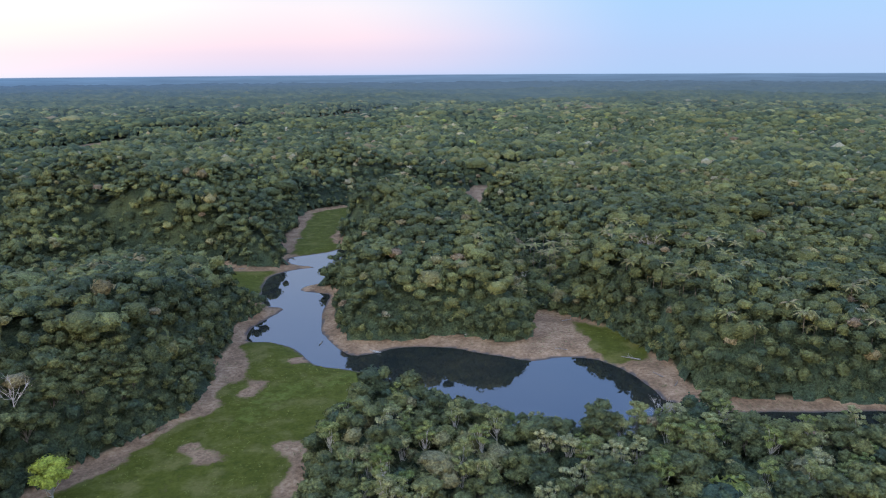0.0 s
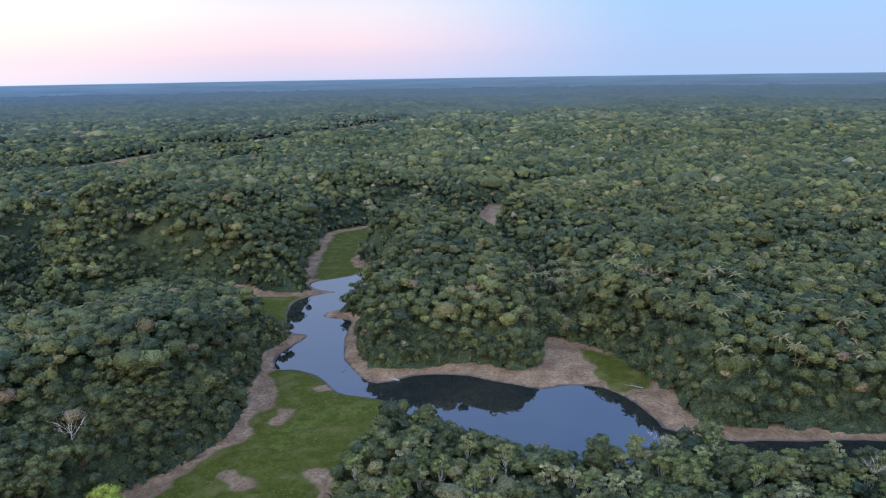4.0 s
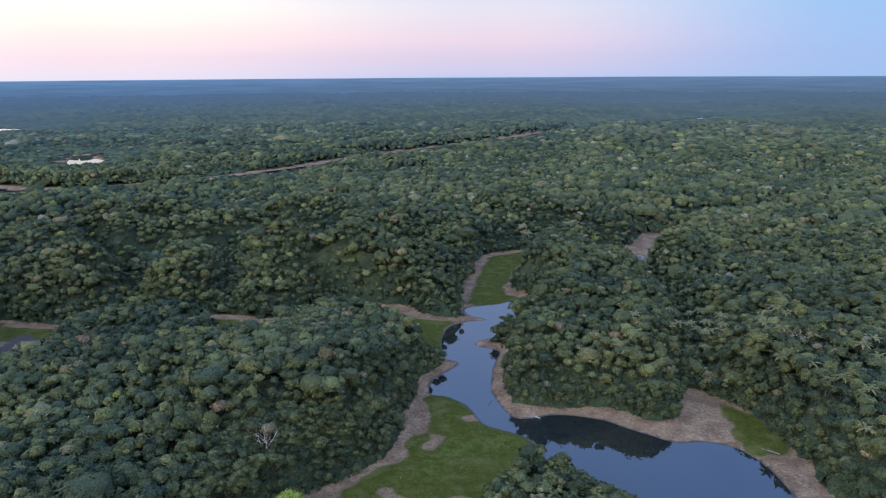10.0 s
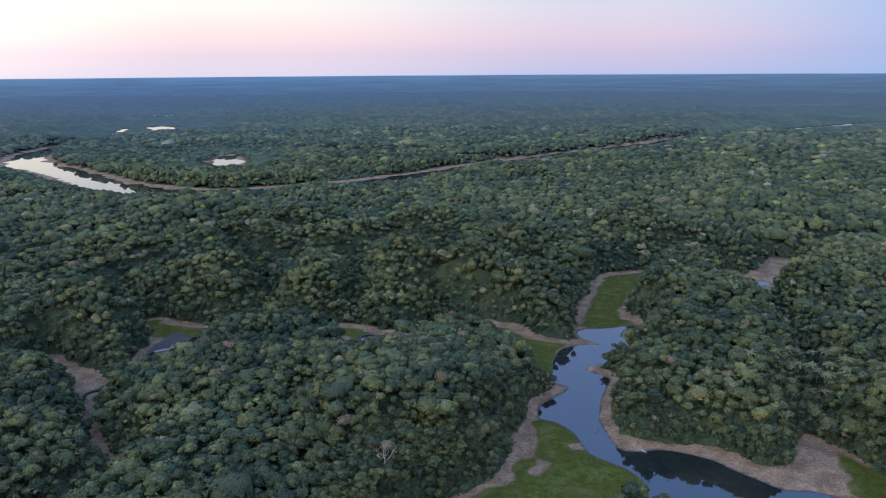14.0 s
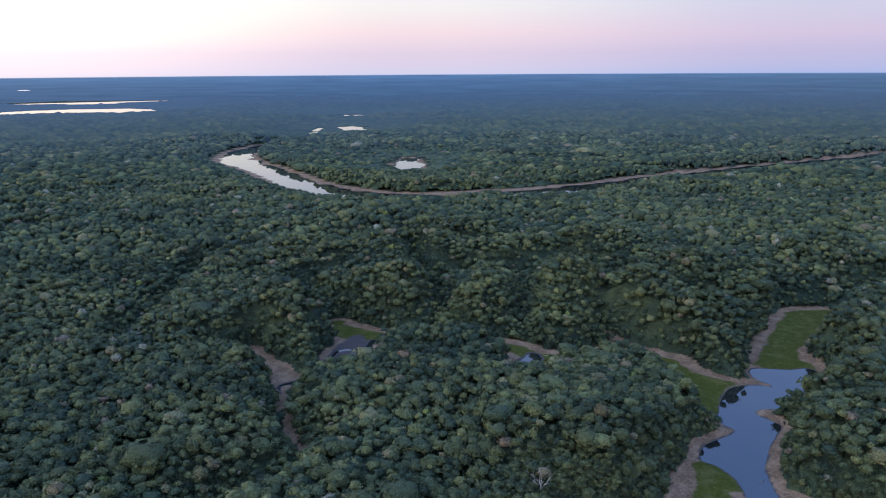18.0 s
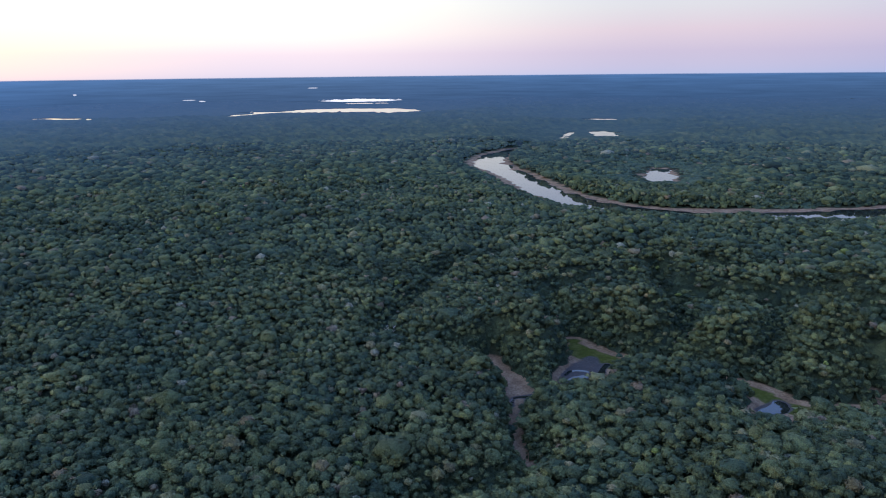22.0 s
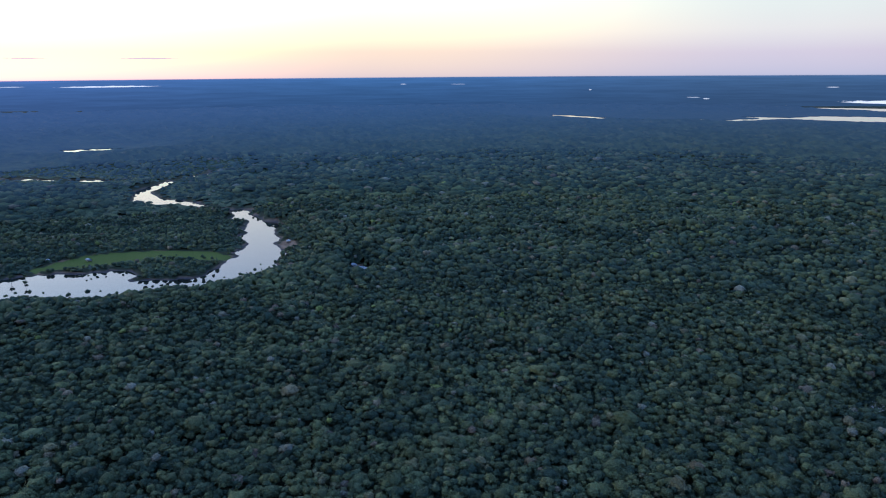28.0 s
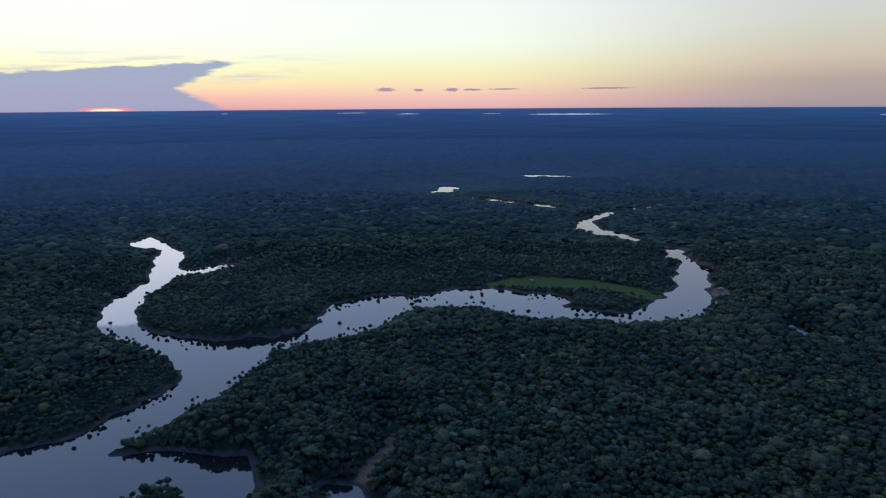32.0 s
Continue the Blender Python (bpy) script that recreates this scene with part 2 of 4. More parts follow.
LEAF_STOPS = [(0.0, (0.036, 0.050, 0.029, 1)), (0.25, (0.062, 0.074, 0.035, 1)), (0.5, (0.092, 0.101, 0.040, 1)), (0.68, (0.125, 0.127, 0.049, 1)),
              (0.80, (0.145, 0.130, 0.066, 1)), (0.88, (0.147, 0.108, 0.071, 1)), (0.94, (0.150, 0.170, 0.040, 1)), (1.0, (0.184, 0.156, 0.140, 1))]


def leaf_colour(n, tint, stops=LEAF_STOPS):
    p = at_place(n)
    isl = n.add("ShaderNodeNewGeometry").outputs["Random Per Island"]
    base = n.ramp(tint, stops)
    grain = n.noise(1.9, p, 5.0, 0.65)
    broad = n.noise(0.02, p, 2.0)
    bough = n.span(n.noise(0.42, p, 2.0), 0.36, 0.64, 0.88, 1.13)
    value = n.math("MULTIPLY", n.span(grain, 0.34, 0.66, 0.50, 1.50), n.math("MULTIPLY", n.span(isl, 0, 1, 0.80, 1.26), n.math("MULTIPLY", bough, n.span(broad, 0.3, 0.7, 0.92, 1.26))))
    return n.mix(1.0, base, n.add("ShaderNodeCombineColor", {0: value, 1: value, 2: value}).outputs[0], "MULTIPLY"), grain, p


def leaf_material(name, source, stops=LEAF_STOPS):
    m, n = material(name)
    if source == "tint":
        tint = n.add("ShaderNodeAttribute", attribute_name="tint").outputs["Fac"]
    else:
        tint = n.span(n.add("ShaderNodeObjectInfo").outputs["Random"], 0, 1, source[0], source[1])
    colour, grain, p = leaf_colour(n, tint, stops)
    tuft = n.add("ShaderNodeTexVoronoi", {"Vector": p, "Scale": 0.95, "Randomness": 1.0}, feature="F1").outputs["Distance"]
    relief = n.math("ADD", n.math("MULTIPLY", tuft, -0.9), n.math("MULTIPLY", grain, 0.9))
    surface(n, colour, 0.8, relief, 1.0, 1.1, spec=0.10)
    return m


LEAF = leaf_material("forest_leaves", "tint")
PALE_STOPS = [(0.0, (0.092, 0.116, 0.036, 1)), (0.35, (0.128, 0.147, 0.050, 1)), (0.7, (0.168, 0.176, 0.072, 1)), (1.0, (0.204, 0.204, 0.104, 1))]
LEAF_PALE = leaf_material("young_leaves", (0.0, 1.0), PALE_STOPS)
LEAF_DEEP = leaf_material("broad_leaves", (0.15, 0.60))
LEAF_LIME = leaf_material("lime_leaves", (0.3, 0.7), [(0.0, (0.170, 0.200, 0.030, 1)), (1.0, (0.250, 0.270, 0.042, 1))])
LEAF_PALM = leaf_material("palm_leaves", (0.66, 0.84))

# haze of distance painted in: leaf colour darkens while a blue glow grows
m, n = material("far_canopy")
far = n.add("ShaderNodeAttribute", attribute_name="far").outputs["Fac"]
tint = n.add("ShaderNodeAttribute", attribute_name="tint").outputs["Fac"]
haze_glow = n.add("ShaderNodeCombineColor", {k: n.add("ShaderNodeAttribute", attribute_name=a).outputs["Fac"] for k, a in enumerate(("air_r", "air_g", "air_b"))}).outputs[0]
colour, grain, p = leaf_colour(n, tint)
surface(n, n.mix(far, colour, (0.002, 0.003, 0.005, 1)), 0.95, grain, 0.8, 1.5, spec=0.02, glow=haze_glow, power=far)
HAZED_LEAF = m

m, n = material("pale_bark")
p = at_place(n)
surface(n, n.ramp(n.noise(0.9, p, 4.0), [(0.3, (0.22, 0.20, 0.17, 1)), (0.7, (0.44, 0.41, 0.36, 1))]), 0.85, n.noise(6.0, p), 0.5, 0.05)
BARK = m
m, n = material("dark_bark")
p = at_place(n)
surface(n, n.ramp(n.noise(0.9, p, 4.0), [(0.3, (0.07, 0.06, 0.05, 1)), (0.7, (0.17, 0.15, 0.12, 1))]), 0.9, n.noise(6.0, p), 0.5, 0.05)
DARK_BARK = m
m, n = material("bleached_wood")
p = at_place(n)
surface(n, n.ramp(n.noise(1.2, p, 4.0), [(0.3, (0.20, 0.18, 0.17, 1)), (0.7, (0.38, 0.35, 0.33, 1))]), 0.8, n.noise(8.0, p), 0.4, 0.05)
DEAD = m
m, n = material("weathered_driftwood")
p = at_place(n)
surface(n, n.ramp(n.noise(1.2, p, 4.0), [(0.3, (0.11, 0.09, 0.08, 1)), (0.7, (0.27, 0.23, 0.20, 1))]), 0.85, n.noise(8.0, p), 0.4, 0.05)
DRIFT = m

m, n = material("soil_and_grass")
p = at_place(n)
grass_at = n.add("ShaderNodeAttribute", attribute_name="grass").outputs["Fac"]
wet_at = n.add("ShaderNodeAttribute", attribute_name="wet").outputs["Fac"]
wood_at = n.add("ShaderNodeAttribute", attribute_name="wood").outputs["Fac"]
patch, fine, tuft = n.noise(0.10, p, 5.0, 0.6), n.noise(0.7, p, 6.0, 0.7), n.noise(0.28, p, 4.0, 0.6)
soil = n.ramp(fine, [(0.30, (0.134, 0.082, 0.046, 1)), (0.5, (0.240, 0.152, 0.088, 1)), (0.72, (0.360, 0.240, 0.148, 1))])
mud = n.ramp(fine, [(0.3, (0.040, 0.033, 0.030, 1)), (0.75, (0.095, 0.076, 0.066, 1))])
green = n.ramp(n.math("ADD", n.math("MULTIPLY", tuft, 0.4), n.math("ADD", n.math("MULTIPLY", fine, 0.35), n.math("MULTIPLY", n.noise(2.2, p, 4.0, 0.7), 0.25))), [(0.34, (0.029, 0.034, 0.006, 1)), (0.5, (0.053, 0.056, 0.008, 1)), (0.66, (0.084, 0.079, 0.016, 1))])
dry = n.ramp(fine, [(0.3, (0.082, 0.074, 0.018, 1)), (0.8, (0.125, 0.107, 0.036, 1))])
green = n.mix(n.math("MULTIPLY", n.span(patch, 0.50, 0.66), 0.8), green, dry)
grass_f = n.span(n.math("ADD", n.math("ADD", grass_at, n.math("MULTIPLY", n.math("SUBTRACT", fine, 0.5), 1.1)), n.math("MULTIPLY", n.math("SUBTRACT", patch, 0.5), 1.5)), 0.30, 0.72, smooth=True)
soil = n.mix(n.span(patch, 0.40, 0.62), n.mix(1.0, soil, (0.62, 0.60, 0.58, 1), "MULTIPLY"), soil)
# lush grass, with light from the bright western sky painted into its tone
lush_lit_at = n.add("ShaderNodeAttribute", attribute_name="lush").outputs["Fac"]
lush = n.ramp(fine, [(0.3, (0.056, 0.074, 0.012, 1)), (0.7, (0.112, 0.126, 0.028, 1))])
green = n.mix(n.span(n.math("ADD", lush_lit_at, n.math("MULTIPLY", n.math("SUBTRACT", tuft, 0.5), 0.8)), 0.35, 0.75), green, lush)
land = n.mix(grass_f, soil, green)
land = n.mix(n.span(n.math("ADD", wet_at, n.math("MULTIPLY", n.math("SUBTRACT", fine, 0.5), 0.5)), 0.4, 0.7), land, mud)
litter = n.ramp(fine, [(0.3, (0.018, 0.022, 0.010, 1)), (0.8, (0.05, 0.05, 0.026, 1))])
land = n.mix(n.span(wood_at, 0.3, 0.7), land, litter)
surface(n, land, n.span(wet_at, 0.3, 1.0, 0.95, 0.8), n.math("ADD", fine, tuft), 0.6, 0.4, spec=0.06)
GROUND = m

for grass_name, low_tone, high_tone in [("meadow_blades", (0.064, 0.072, 0.012, 1), (0.146, 0.136, 0.035, 1)), ("dry_blades", (0.090, 0.080, 0.030, 1), (0.210, 0.170, 0.088, 1))]:
    m, n = material(grass_name)
    p = at_place(n)
    blade = n.math("ADD", n.math("MULTIPLY", n.add("ShaderNodeNewGeometry").outputs["Random Per Island"], 0.5), n.math("MULTIPLY", n.noise(0.12, p, 3.0), 0.5))
    surface(n, n.ramp(blade, [(0.2, low_tone), (0.75, high_tone)]), 0.85, spec=0.08)
GRASS, DRY_GRASS = bpy.data.materials["meadow_blades"], bpy.data.materials["dry_blades"]

m, n = material("still_dark_water")
p = at_place(n)
surface(n, n.ramp(n.noise(0.03, p), [(0.3, (0.010, 0.013, 0.012, 1)), (0.7, (0.020, 0.020, 0.015, 1))]), 0.02, n.noise(0.5, p, 2.0), 0.015, 0.3, spec=0.5)
WATER = m
m, n = material("tin_roof")
surface(n, n.ramp(n.noise(0.9, at_place(n), 4.0), [(0.3, (0.24, 0.24, 0.23, 1)), (0.7, (0.40, 0.39, 0.37, 1))]), 0.75, spec=0.2)
TIN = m
m, n = material("weathered_boards")
surface(n, n.ramp(n.noise(2.0, at_place(n), 4.0), [(0.3, (0.20, 0.17, 0.14, 1)), (0.7, (0.42, 0.38, 0.33, 1))]), 0.85)
BOARD = m
# indoor gloom painted on flat dark panels for doors and windows
m, n = material("dark_opening")
surface(n, n.ramp(n.noise(2.0, at_place(n)), [(0.3, (0.02, 0.018, 0.016, 1)), (0.7, (0.04, 0.035, 0.03, 1))]), 0.8)
GLOOM = m


# ---------------------------------------------------------------- plan of the land
def lattice(x, y, size, seed):
    """Smooth value noise, 0..1, over numpy arrays."""
    x, y = np.asarray(x, float) / size, np.asarray(y, float) / size
    ix, iy = np.floor(x).astype(np.int64), np.floor(y).astype(np.int64)
    fx, fy = x - ix, y - iy
    fx, fy = fx * fx * (3 - 2 * fx), fy * fy * (3 - 2 * fy)

    def h(a, b):
        k = (a * 374761393 + b * 668265263 + seed * 982451653) & 0x7FFFFFFF
        k = ((k ^ (k >> 13)) * 1274126177) & 0x7FFFFFFF
        return ((k ^ (k >> 16)) & 0xFFFF) / 65535.0
    return (h(ix, iy) * (1 - fx) + h(ix + 1, iy) * fx) * (1 - fy) + (h(ix, iy + 1) * (1 - fx) + h(ix + 1, iy + 1) * fx) * fy


def rugged(x, y, size, seed):
    return lattice(x, y, size, seed) * 0.6 + lattice(x, y, size / 2.3, seed + 7) * 0.28 + lattice(x, y, size / 5.1, seed + 13) * 0.12


def smooth(v, a, b):
    t = np.clip((v - a) / (b - a), 0, 1)
    return t * t * (3 - 2 * t)


def glide(points, closed, steps=4):
    """Points on a Catmull-Rom curve through the given ones."""
    p = np.array(points, float)
    k, out = len(p), []
    for i in range(k if closed else k - 1):
        a, b, c, d = (p[(i + j) % k] if closed else p[min(max(i + j, 0), k - 1)] for j in (-1, 0, 1, 2))
        for s in range(steps):
            t = s / steps
            out.append(0.5 * (2 * b + (c - a) * t + (2 * a - 5 * b + 4 * c - d) * t * t + (3 * b - a - 3 * c + d) * t ** 3))
    if not closed:
        out.append(p[-1])
    return np.array(out)


def chain_field(x, y, points):
    """The distance from a run of points (x, y, half width), less the half width: below zero inside."""
    best = np.full(np.shape(x), 1e6)
    c = glide(points, False, 3)
    for a, b in zip(c[:-1], c[1:]):
        dx, dy = b[0] - a[0], b[1] - a[1]
        t = np.clip(((x - a[0]) * dx + (y - a[1]) * dy) / (dx * dx + dy * dy + 1e-9), 0, 1)
        best = np.minimum(best, np.hypot(x - a[0] - t * dx, y - a[1] - t * dy) - (a[2] + t * (b[2] - a[2])))
    return best


def area_field(x, y, points):
    """The signed distance from a closed curve: below zero inside."""
    c = glide(points, True, 3)
    best, odd = np.full(np.shape(x), 1e6), np.zeros(np.shape(x), bool)
    for a, b in zip(c, np.roll(c, -1, axis=0)):
        dx, dy = b[0] - a[0], b[1] - a[1]
        t = np.clip(((x - a[0]) * dx + (y - a[1]) * dy) / (dx * dx + dy * dy + 1e-9), 0, 1)
        best = np.minimum(best, np.hypot(x - a[0] - t * dx, y - a[1] - t * dy))
        odd ^= ((a[1] > y) != (b[1] > y)) & (x < dx * (y - a[1]) / (dy if abs(dy) > 1e-9 else 1e-9) + a[0])
    return np.where(odd, -best, best)


LAKE = [(-93, 424), (-74, 437), (-60, 447), (-54, 425), (-57, 402), (-61, 378), (-76, 359), (-59, 350), (-58, 336), (-57, 310), (-50, 288), (-39, 270), (-29, 271), (-18, 277), (2, 277),
        (18, 270), (35, 263), (47, 267), (62, 263), (71, 249), (76, 228), (70, 206), (54, 196), (36, 193), (20, 203), (-2, 212), (-17, 228), (-22, 244), (-32, 253), (-50, 260),
        (-62, 277), (-74, 285), (-83, 286), (-85, 302), (-77, 327), (-88, 333), (-95, 358), (-97, 382), (-86, 396), (-75, 403), (-90, 411)]
STREAM = [(74, 222, 6), (91, 214, 6), (115, 212, 6), (146, 211, 7), (200, 206, 7), (300, 210, 7)]
WEST_POND = [(-225, 335, 4), (-222, 346, 6.5), (-226, 354, 5)]
CREEK = [(-337, 306, 1.5), (-333, 297, 2.4), (-327, 287, 2.6), (-332, 270, 2.8), (-328, 256, 3.2), (-318, 250, 2.2), (-311, 247, 1.6)]
CREEK_ARM = [(-328, 287, 1.6), (-338, 283, 1.6), (-343, 275, 1.4), (-340, 266, 1.2)]
CREEK_RUN = [(-318, 232, 1.2), (-326, 222, 1.6), (-331, 211, 1.4), (-322, 203, 1.0)]
NORTH_POND = [(2, 586, 5), (14, 587, 8), (24, 596, 6)]
RIVER = [(-1900, 1700, 5), (-1640, 1375, 6), (-1555, 1160, 18), (-1475, 1040, 36), (-1385, 955, 38), (-1260, 895, 38), (-1140, 855, 36), (-985, 790, 38), (-870, 762, 36), (-770, 765, 36),
         (-690, 805, 36), (-630, 875, 36), (-585, 935, 36), (-515, 1065, 36), (-485, 1185, 30), (-435, 1315, 26), (-340, 1520, 24), (-262, 1690, 24), (-150, 1960, 22), (60, 2300, 20), (400, 2800, 20)]
CHANNEL = [(-60, -640, 60), (-142, -645, 36), (-180, -648, 27), (-212, -652, 28), (-250, -664, 31), (-321, -687, 35), (-374, -742, 46), (-424, -738, 33), (-474, -712, 33), (-551, -732, 46), (-618, -755, 52),
           (-665, -708, 40), (-713, -686, 54), (-754, -642, 54), (-747, -572, 58), (-741, -482, 30), (-800, -456, 40), (-860, -428, 40), (-1005, -472, 27), (-1110, -510, 27), (-1208, -583, 20),
           (-1248, -677, 21), (-1312, -774, 34), (-1352, -847, 25), (-1515, -898, 26), (-1616, -873, 18), (-1760, -862, 14)]
WEST_CHANNEL = [(-362, -780, 30), (-344, -862, 22), (-348, -955, 22), (-395, -1024, 20), (-466, -1090, 20), (-508, -1114, 17), (-582, -1235, 25), (-634, -1323, 18), (-640, -1418, 26), (-690, -1510, 10)]
SPUR = [(-520, -1125, 20), (-547, -1130, 27), (-585, -1118, 24), (-630, -1118, 18)]
BAY = [(-124, -668), (-160, -628), (-178, -606), (-205, -590), (-229, -563), (-240, -509), (-231, -478), (-200, -462), (-140, -470), (-60, -520), (0, -600), (-30, -690)]
INLET = [(-250, -400, 14), (-262, -425, 12), (-264, -440, 6)]
BAY_ISLE = [(-142, -514, 9), (-175, -506, 6)]
ISLE = [(-770, -545, 9), (-800, -515, 12), (-805, -485, 9)]
FAR_POOLS = [[(-1575, -1365, 24), (-1565, -1270, 26), (-1566, -1190, 20)], [(-1570, -1132, 18), (-1562, -1050, 16)], [(-1650, -1500, 45), (-1740, -1560, 25)],
             [(-2225, -1530, 40), (-2280, -1440, 40)], [(-1035, 1170, 26), (-940, 1055, 34)], [(-1820, 1770, 50), (-1725, 1690, 45)], [(-2340, 2230, 55), (-2290, 2255, 55)],
             [(-3960, 1180, 60), (-3850, 1420, 90), (-3830, 1620, 220), (-3680, 1840, 210)], [(-3420, 1720, 60), (-3500, 1960, 70)],
             [(-4560, 2080, 70), (-4420, 2300, 70)], [(-4150, 180, 60), (-3850, 420, 45), (-3780, 560, 30)], [(-3700, 1000, 40), (-3850, 1250, 45)], [(-3850, 800, 18), (-3800, 950, 18)]]
MEADOW = [(-88, 292), (-85, 255), (-84, 232), (-93, 203), (-105, 182), (-125, 150), (-130, 118), (-50, 116), (-36, 160), (-38, 195), (-31, 212), (-18, 232), (-18, 258), (-44, 272), (-72, 296)]
EAST_BANK = [(-42, 278), (-18, 281), (9, 287), (27, 280), (38, 286), (43, 318), (56, 314), (70, 300), (79, 274), (87, 256), (90, 230), (150, 220), (290, 220), (290, 184), (150, 183), (98, 188), (84, 204), (70, 235), (40, 258), (0, 270)]
NORTH_ARM = [(-97, 428), (-104, 473), (-107, 535), (-105, 568), (-70, 590), (-66, 540), (-72, 470), (-52, 450), (-58, 430)]
WEST_ARM = [(-205, 420), (-153, 411), (-111, 398), (-76, 406), (-92, 380), (-84, 325), (-109, 345), (-142, 376), (-180, 398)]
WEST_STRIP = [(-392, 322, 7), (-362, 314, 14), (-330, 324, 11), (-316, 346, 8), (-278, 352, 8), (-250, 364, 9), (-228, 360, 10), (-206, 372, 9), (-182, 404, 9), (-150, 404, 12)]
MUD_RUN = [(-350, 302, 9), (-340, 286, 15), (-329, 262, 13), (-319, 243, 8), (-326, 222, 6), (-315, 207, 5), (-308, 195, 4), (-292, 185, 3.5), (-272, 173, 3), (-255, 167, 3)]
POND_FLAT = [(-213, 308, 5), (-215, 322, 9), (-223, 342, 11), (-232, 360, 10)]
MUD_FRONT = [(-324, 280, 14), (-313, 258, 12), (-306, 244, 8)]
MUD_FLAT = [(-392, 240, 7), (-374, 230, 12), (-356, 230, 10), (-336, 220, 8)]
NORTH_FLAT = [(-2, 614, 8), (12, 590, 12), (30, 632, 11), (42, 680, 9)]
TRAIL = [(-365, -480, 1), (-335, -449, 1.5), (-284, -428, 2.5), (-262, -420, 4)]
GREEN_BANK = [(-800, -690, 10), (-850, -650, 30), (-880, -590, 32), (-890, -520, 26), (-880, -480, 16)]
FIELDS = [[(1423, 2784, 30), (1602, 2757, 30)], [(228, 3025, 25), (313, 3006, 25)], [(296, 2501, 16), (350, 2445, 16)], [(-80, 3654, 30), (377, 4002, 40)], [(999, 3107, 40), (1408, 3003, 40)], [(-575, 942, 9), (-540, 1000, 10)]]
FLOOD_PLAIN = [(-420, -1000, 150), (-640, -880, 130), (-860, -740, 130), (-1040, -620, 120), (-1150, -720, 120)]
YARD = [(-852, -282, 9), (-828, -268, 11), (-800, -262, 12)]
YARD_B = [(-985, -416, 8), (-955, -404, 11)]


def water_field(x, y):
    w = np.minimum.reduce([chain_field(x, y, RIVER), chain_field(x - 5, y - 6, CHANNEL) - 1, chain_field(x - 3, y - 6, WEST_CHANNEL) - 1, chain_field(x, y, SPUR), area_field(x, y, BAY) - 2, chain_field(x, y, INLET)])
    w = np.maximum(w, -np.minimum(chain_field(x, y, ISLE), chain_field(x, y, BAY_ISLE)))
    for pool in FAR_POOLS:
        w = np.minimum(w, chain_field(x, y, pool) + (rugged(x, y, 70, 8) - 0.5) * min(0.9 * pool[0][2], 80))
    w = w + (rugged(x, y, 48, 3) - 0.42) * (34 + 16 * smooth(-x, 900, 1100) * smooth(-y, 200, 400)) + (lattice(x, y, 17, 4) - 0.5) * 12
    near = np.minimum.reduce([area_field(x, y, LAKE), chain_field(x, y, STREAM), chain_field(x, y, WEST_POND), chain_field(x, y, CREEK), chain_field(x, y, CREEK_ARM), chain_field(x, y, CREEK_RUN), chain_field(x, y, NORTH_POND)])
    return np.minimum(w, near + (rugged(x, y, 14, 5) - 0.5) * 3.0)


def open_field(x, y, w):
    """Below zero on land without trees: meadows, mud and banks."""
    flats = np.minimum(np.minimum(chain_field(x - 8, y + 8, WEST_STRIP), chain_field(x - 8, y + 8, POND_FLAT)) - 5, np.minimum.reduce([chain_field(x - 4, y + 5, MUD_RUN), chain_field(x - 4, y + 5, MUD_FLAT), chain_field(x, y, MUD_FRONT)]) - 1)
    bare = np.minimum.reduce([area_field(x, y, MEADOW), area_field(x, y, EAST_BANK), area_field(x, y, NORTH_ARM), area_field(x, y, WEST_ARM), flats, chain_field(x, y, NORTH_FLAT) - 2, chain_field(x, y + 24, NORTH_FLAT) - 5,
                              chain_field(x, y, TRAIL), chain_field(x, y, GREEN_BANK), chain_field(x, y, YARD), chain_field(x, y, YARD_B)])
    bare = bare + (rugged(x, y, 20, 9) - 0.5) * 11
    bare = np.minimum.reduce([bare] + [chain_field(x, y, f) for f in FIELDS])
    bare = np.minimum(bare, chain_field(x, y, RIVER) - 17 + 8 * rugged(x, y, 70, 23))
    return np.minimum(bare, w - np.where(y < -350, 0.6, 1.0) * (2.5 + 5 * rugged(x, y, 60, 21)) + np.where(y < -350, 1.0, 0.0))


MEADOW_GRASS = [(-82, 292), (-78, 255), (-77, 232), (-85, 205), (-97, 184), (-115, 150), (-120, 108), (-28, 108), (-22, 160), (-26, 195), (-15, 215), (-12, 238), (-22, 257), (-46, 263), (-60, 280), (-70, 292)]


BARE_SPOTS = [[(-46, 197, 3), (-41, 184, 5), (-40, 174, 4)], [(-78, 196, 2), (-72, 190, 3)], [(-72, 232, 4), (-68, 240, 3)], [(-60, 262, 2), (-52, 268, 3)]]


def grass_field(x, y):
    """1 where grass grows, 0 on bare soil; the border wanders."""
    g = np.minimum.reduce([area_field(x, y, MEADOW_GRASS), area_field(x, y, NORTH_ARM) + 5, area_field(x, y, WEST_ARM) + 5, chain_field(x, y, [(60, 302, 4), (68, 288, 8), (74, 268, 9)]),
                           chain_field(x - 8, y + 8, WEST_STRIP) + 2, chain_field(x, y, GREEN_BANK) - 4] + [chain_field(x, y, f) for f in FIELDS])
    g = np.maximum(g, -np.minimum.reduce([chain_field(x, y, c) for c in BARE_SPOTS]))
    return smooth(-(g + (rugged(x, y, 13, 71) - 0.5) * 12), -3.5, 3.5)


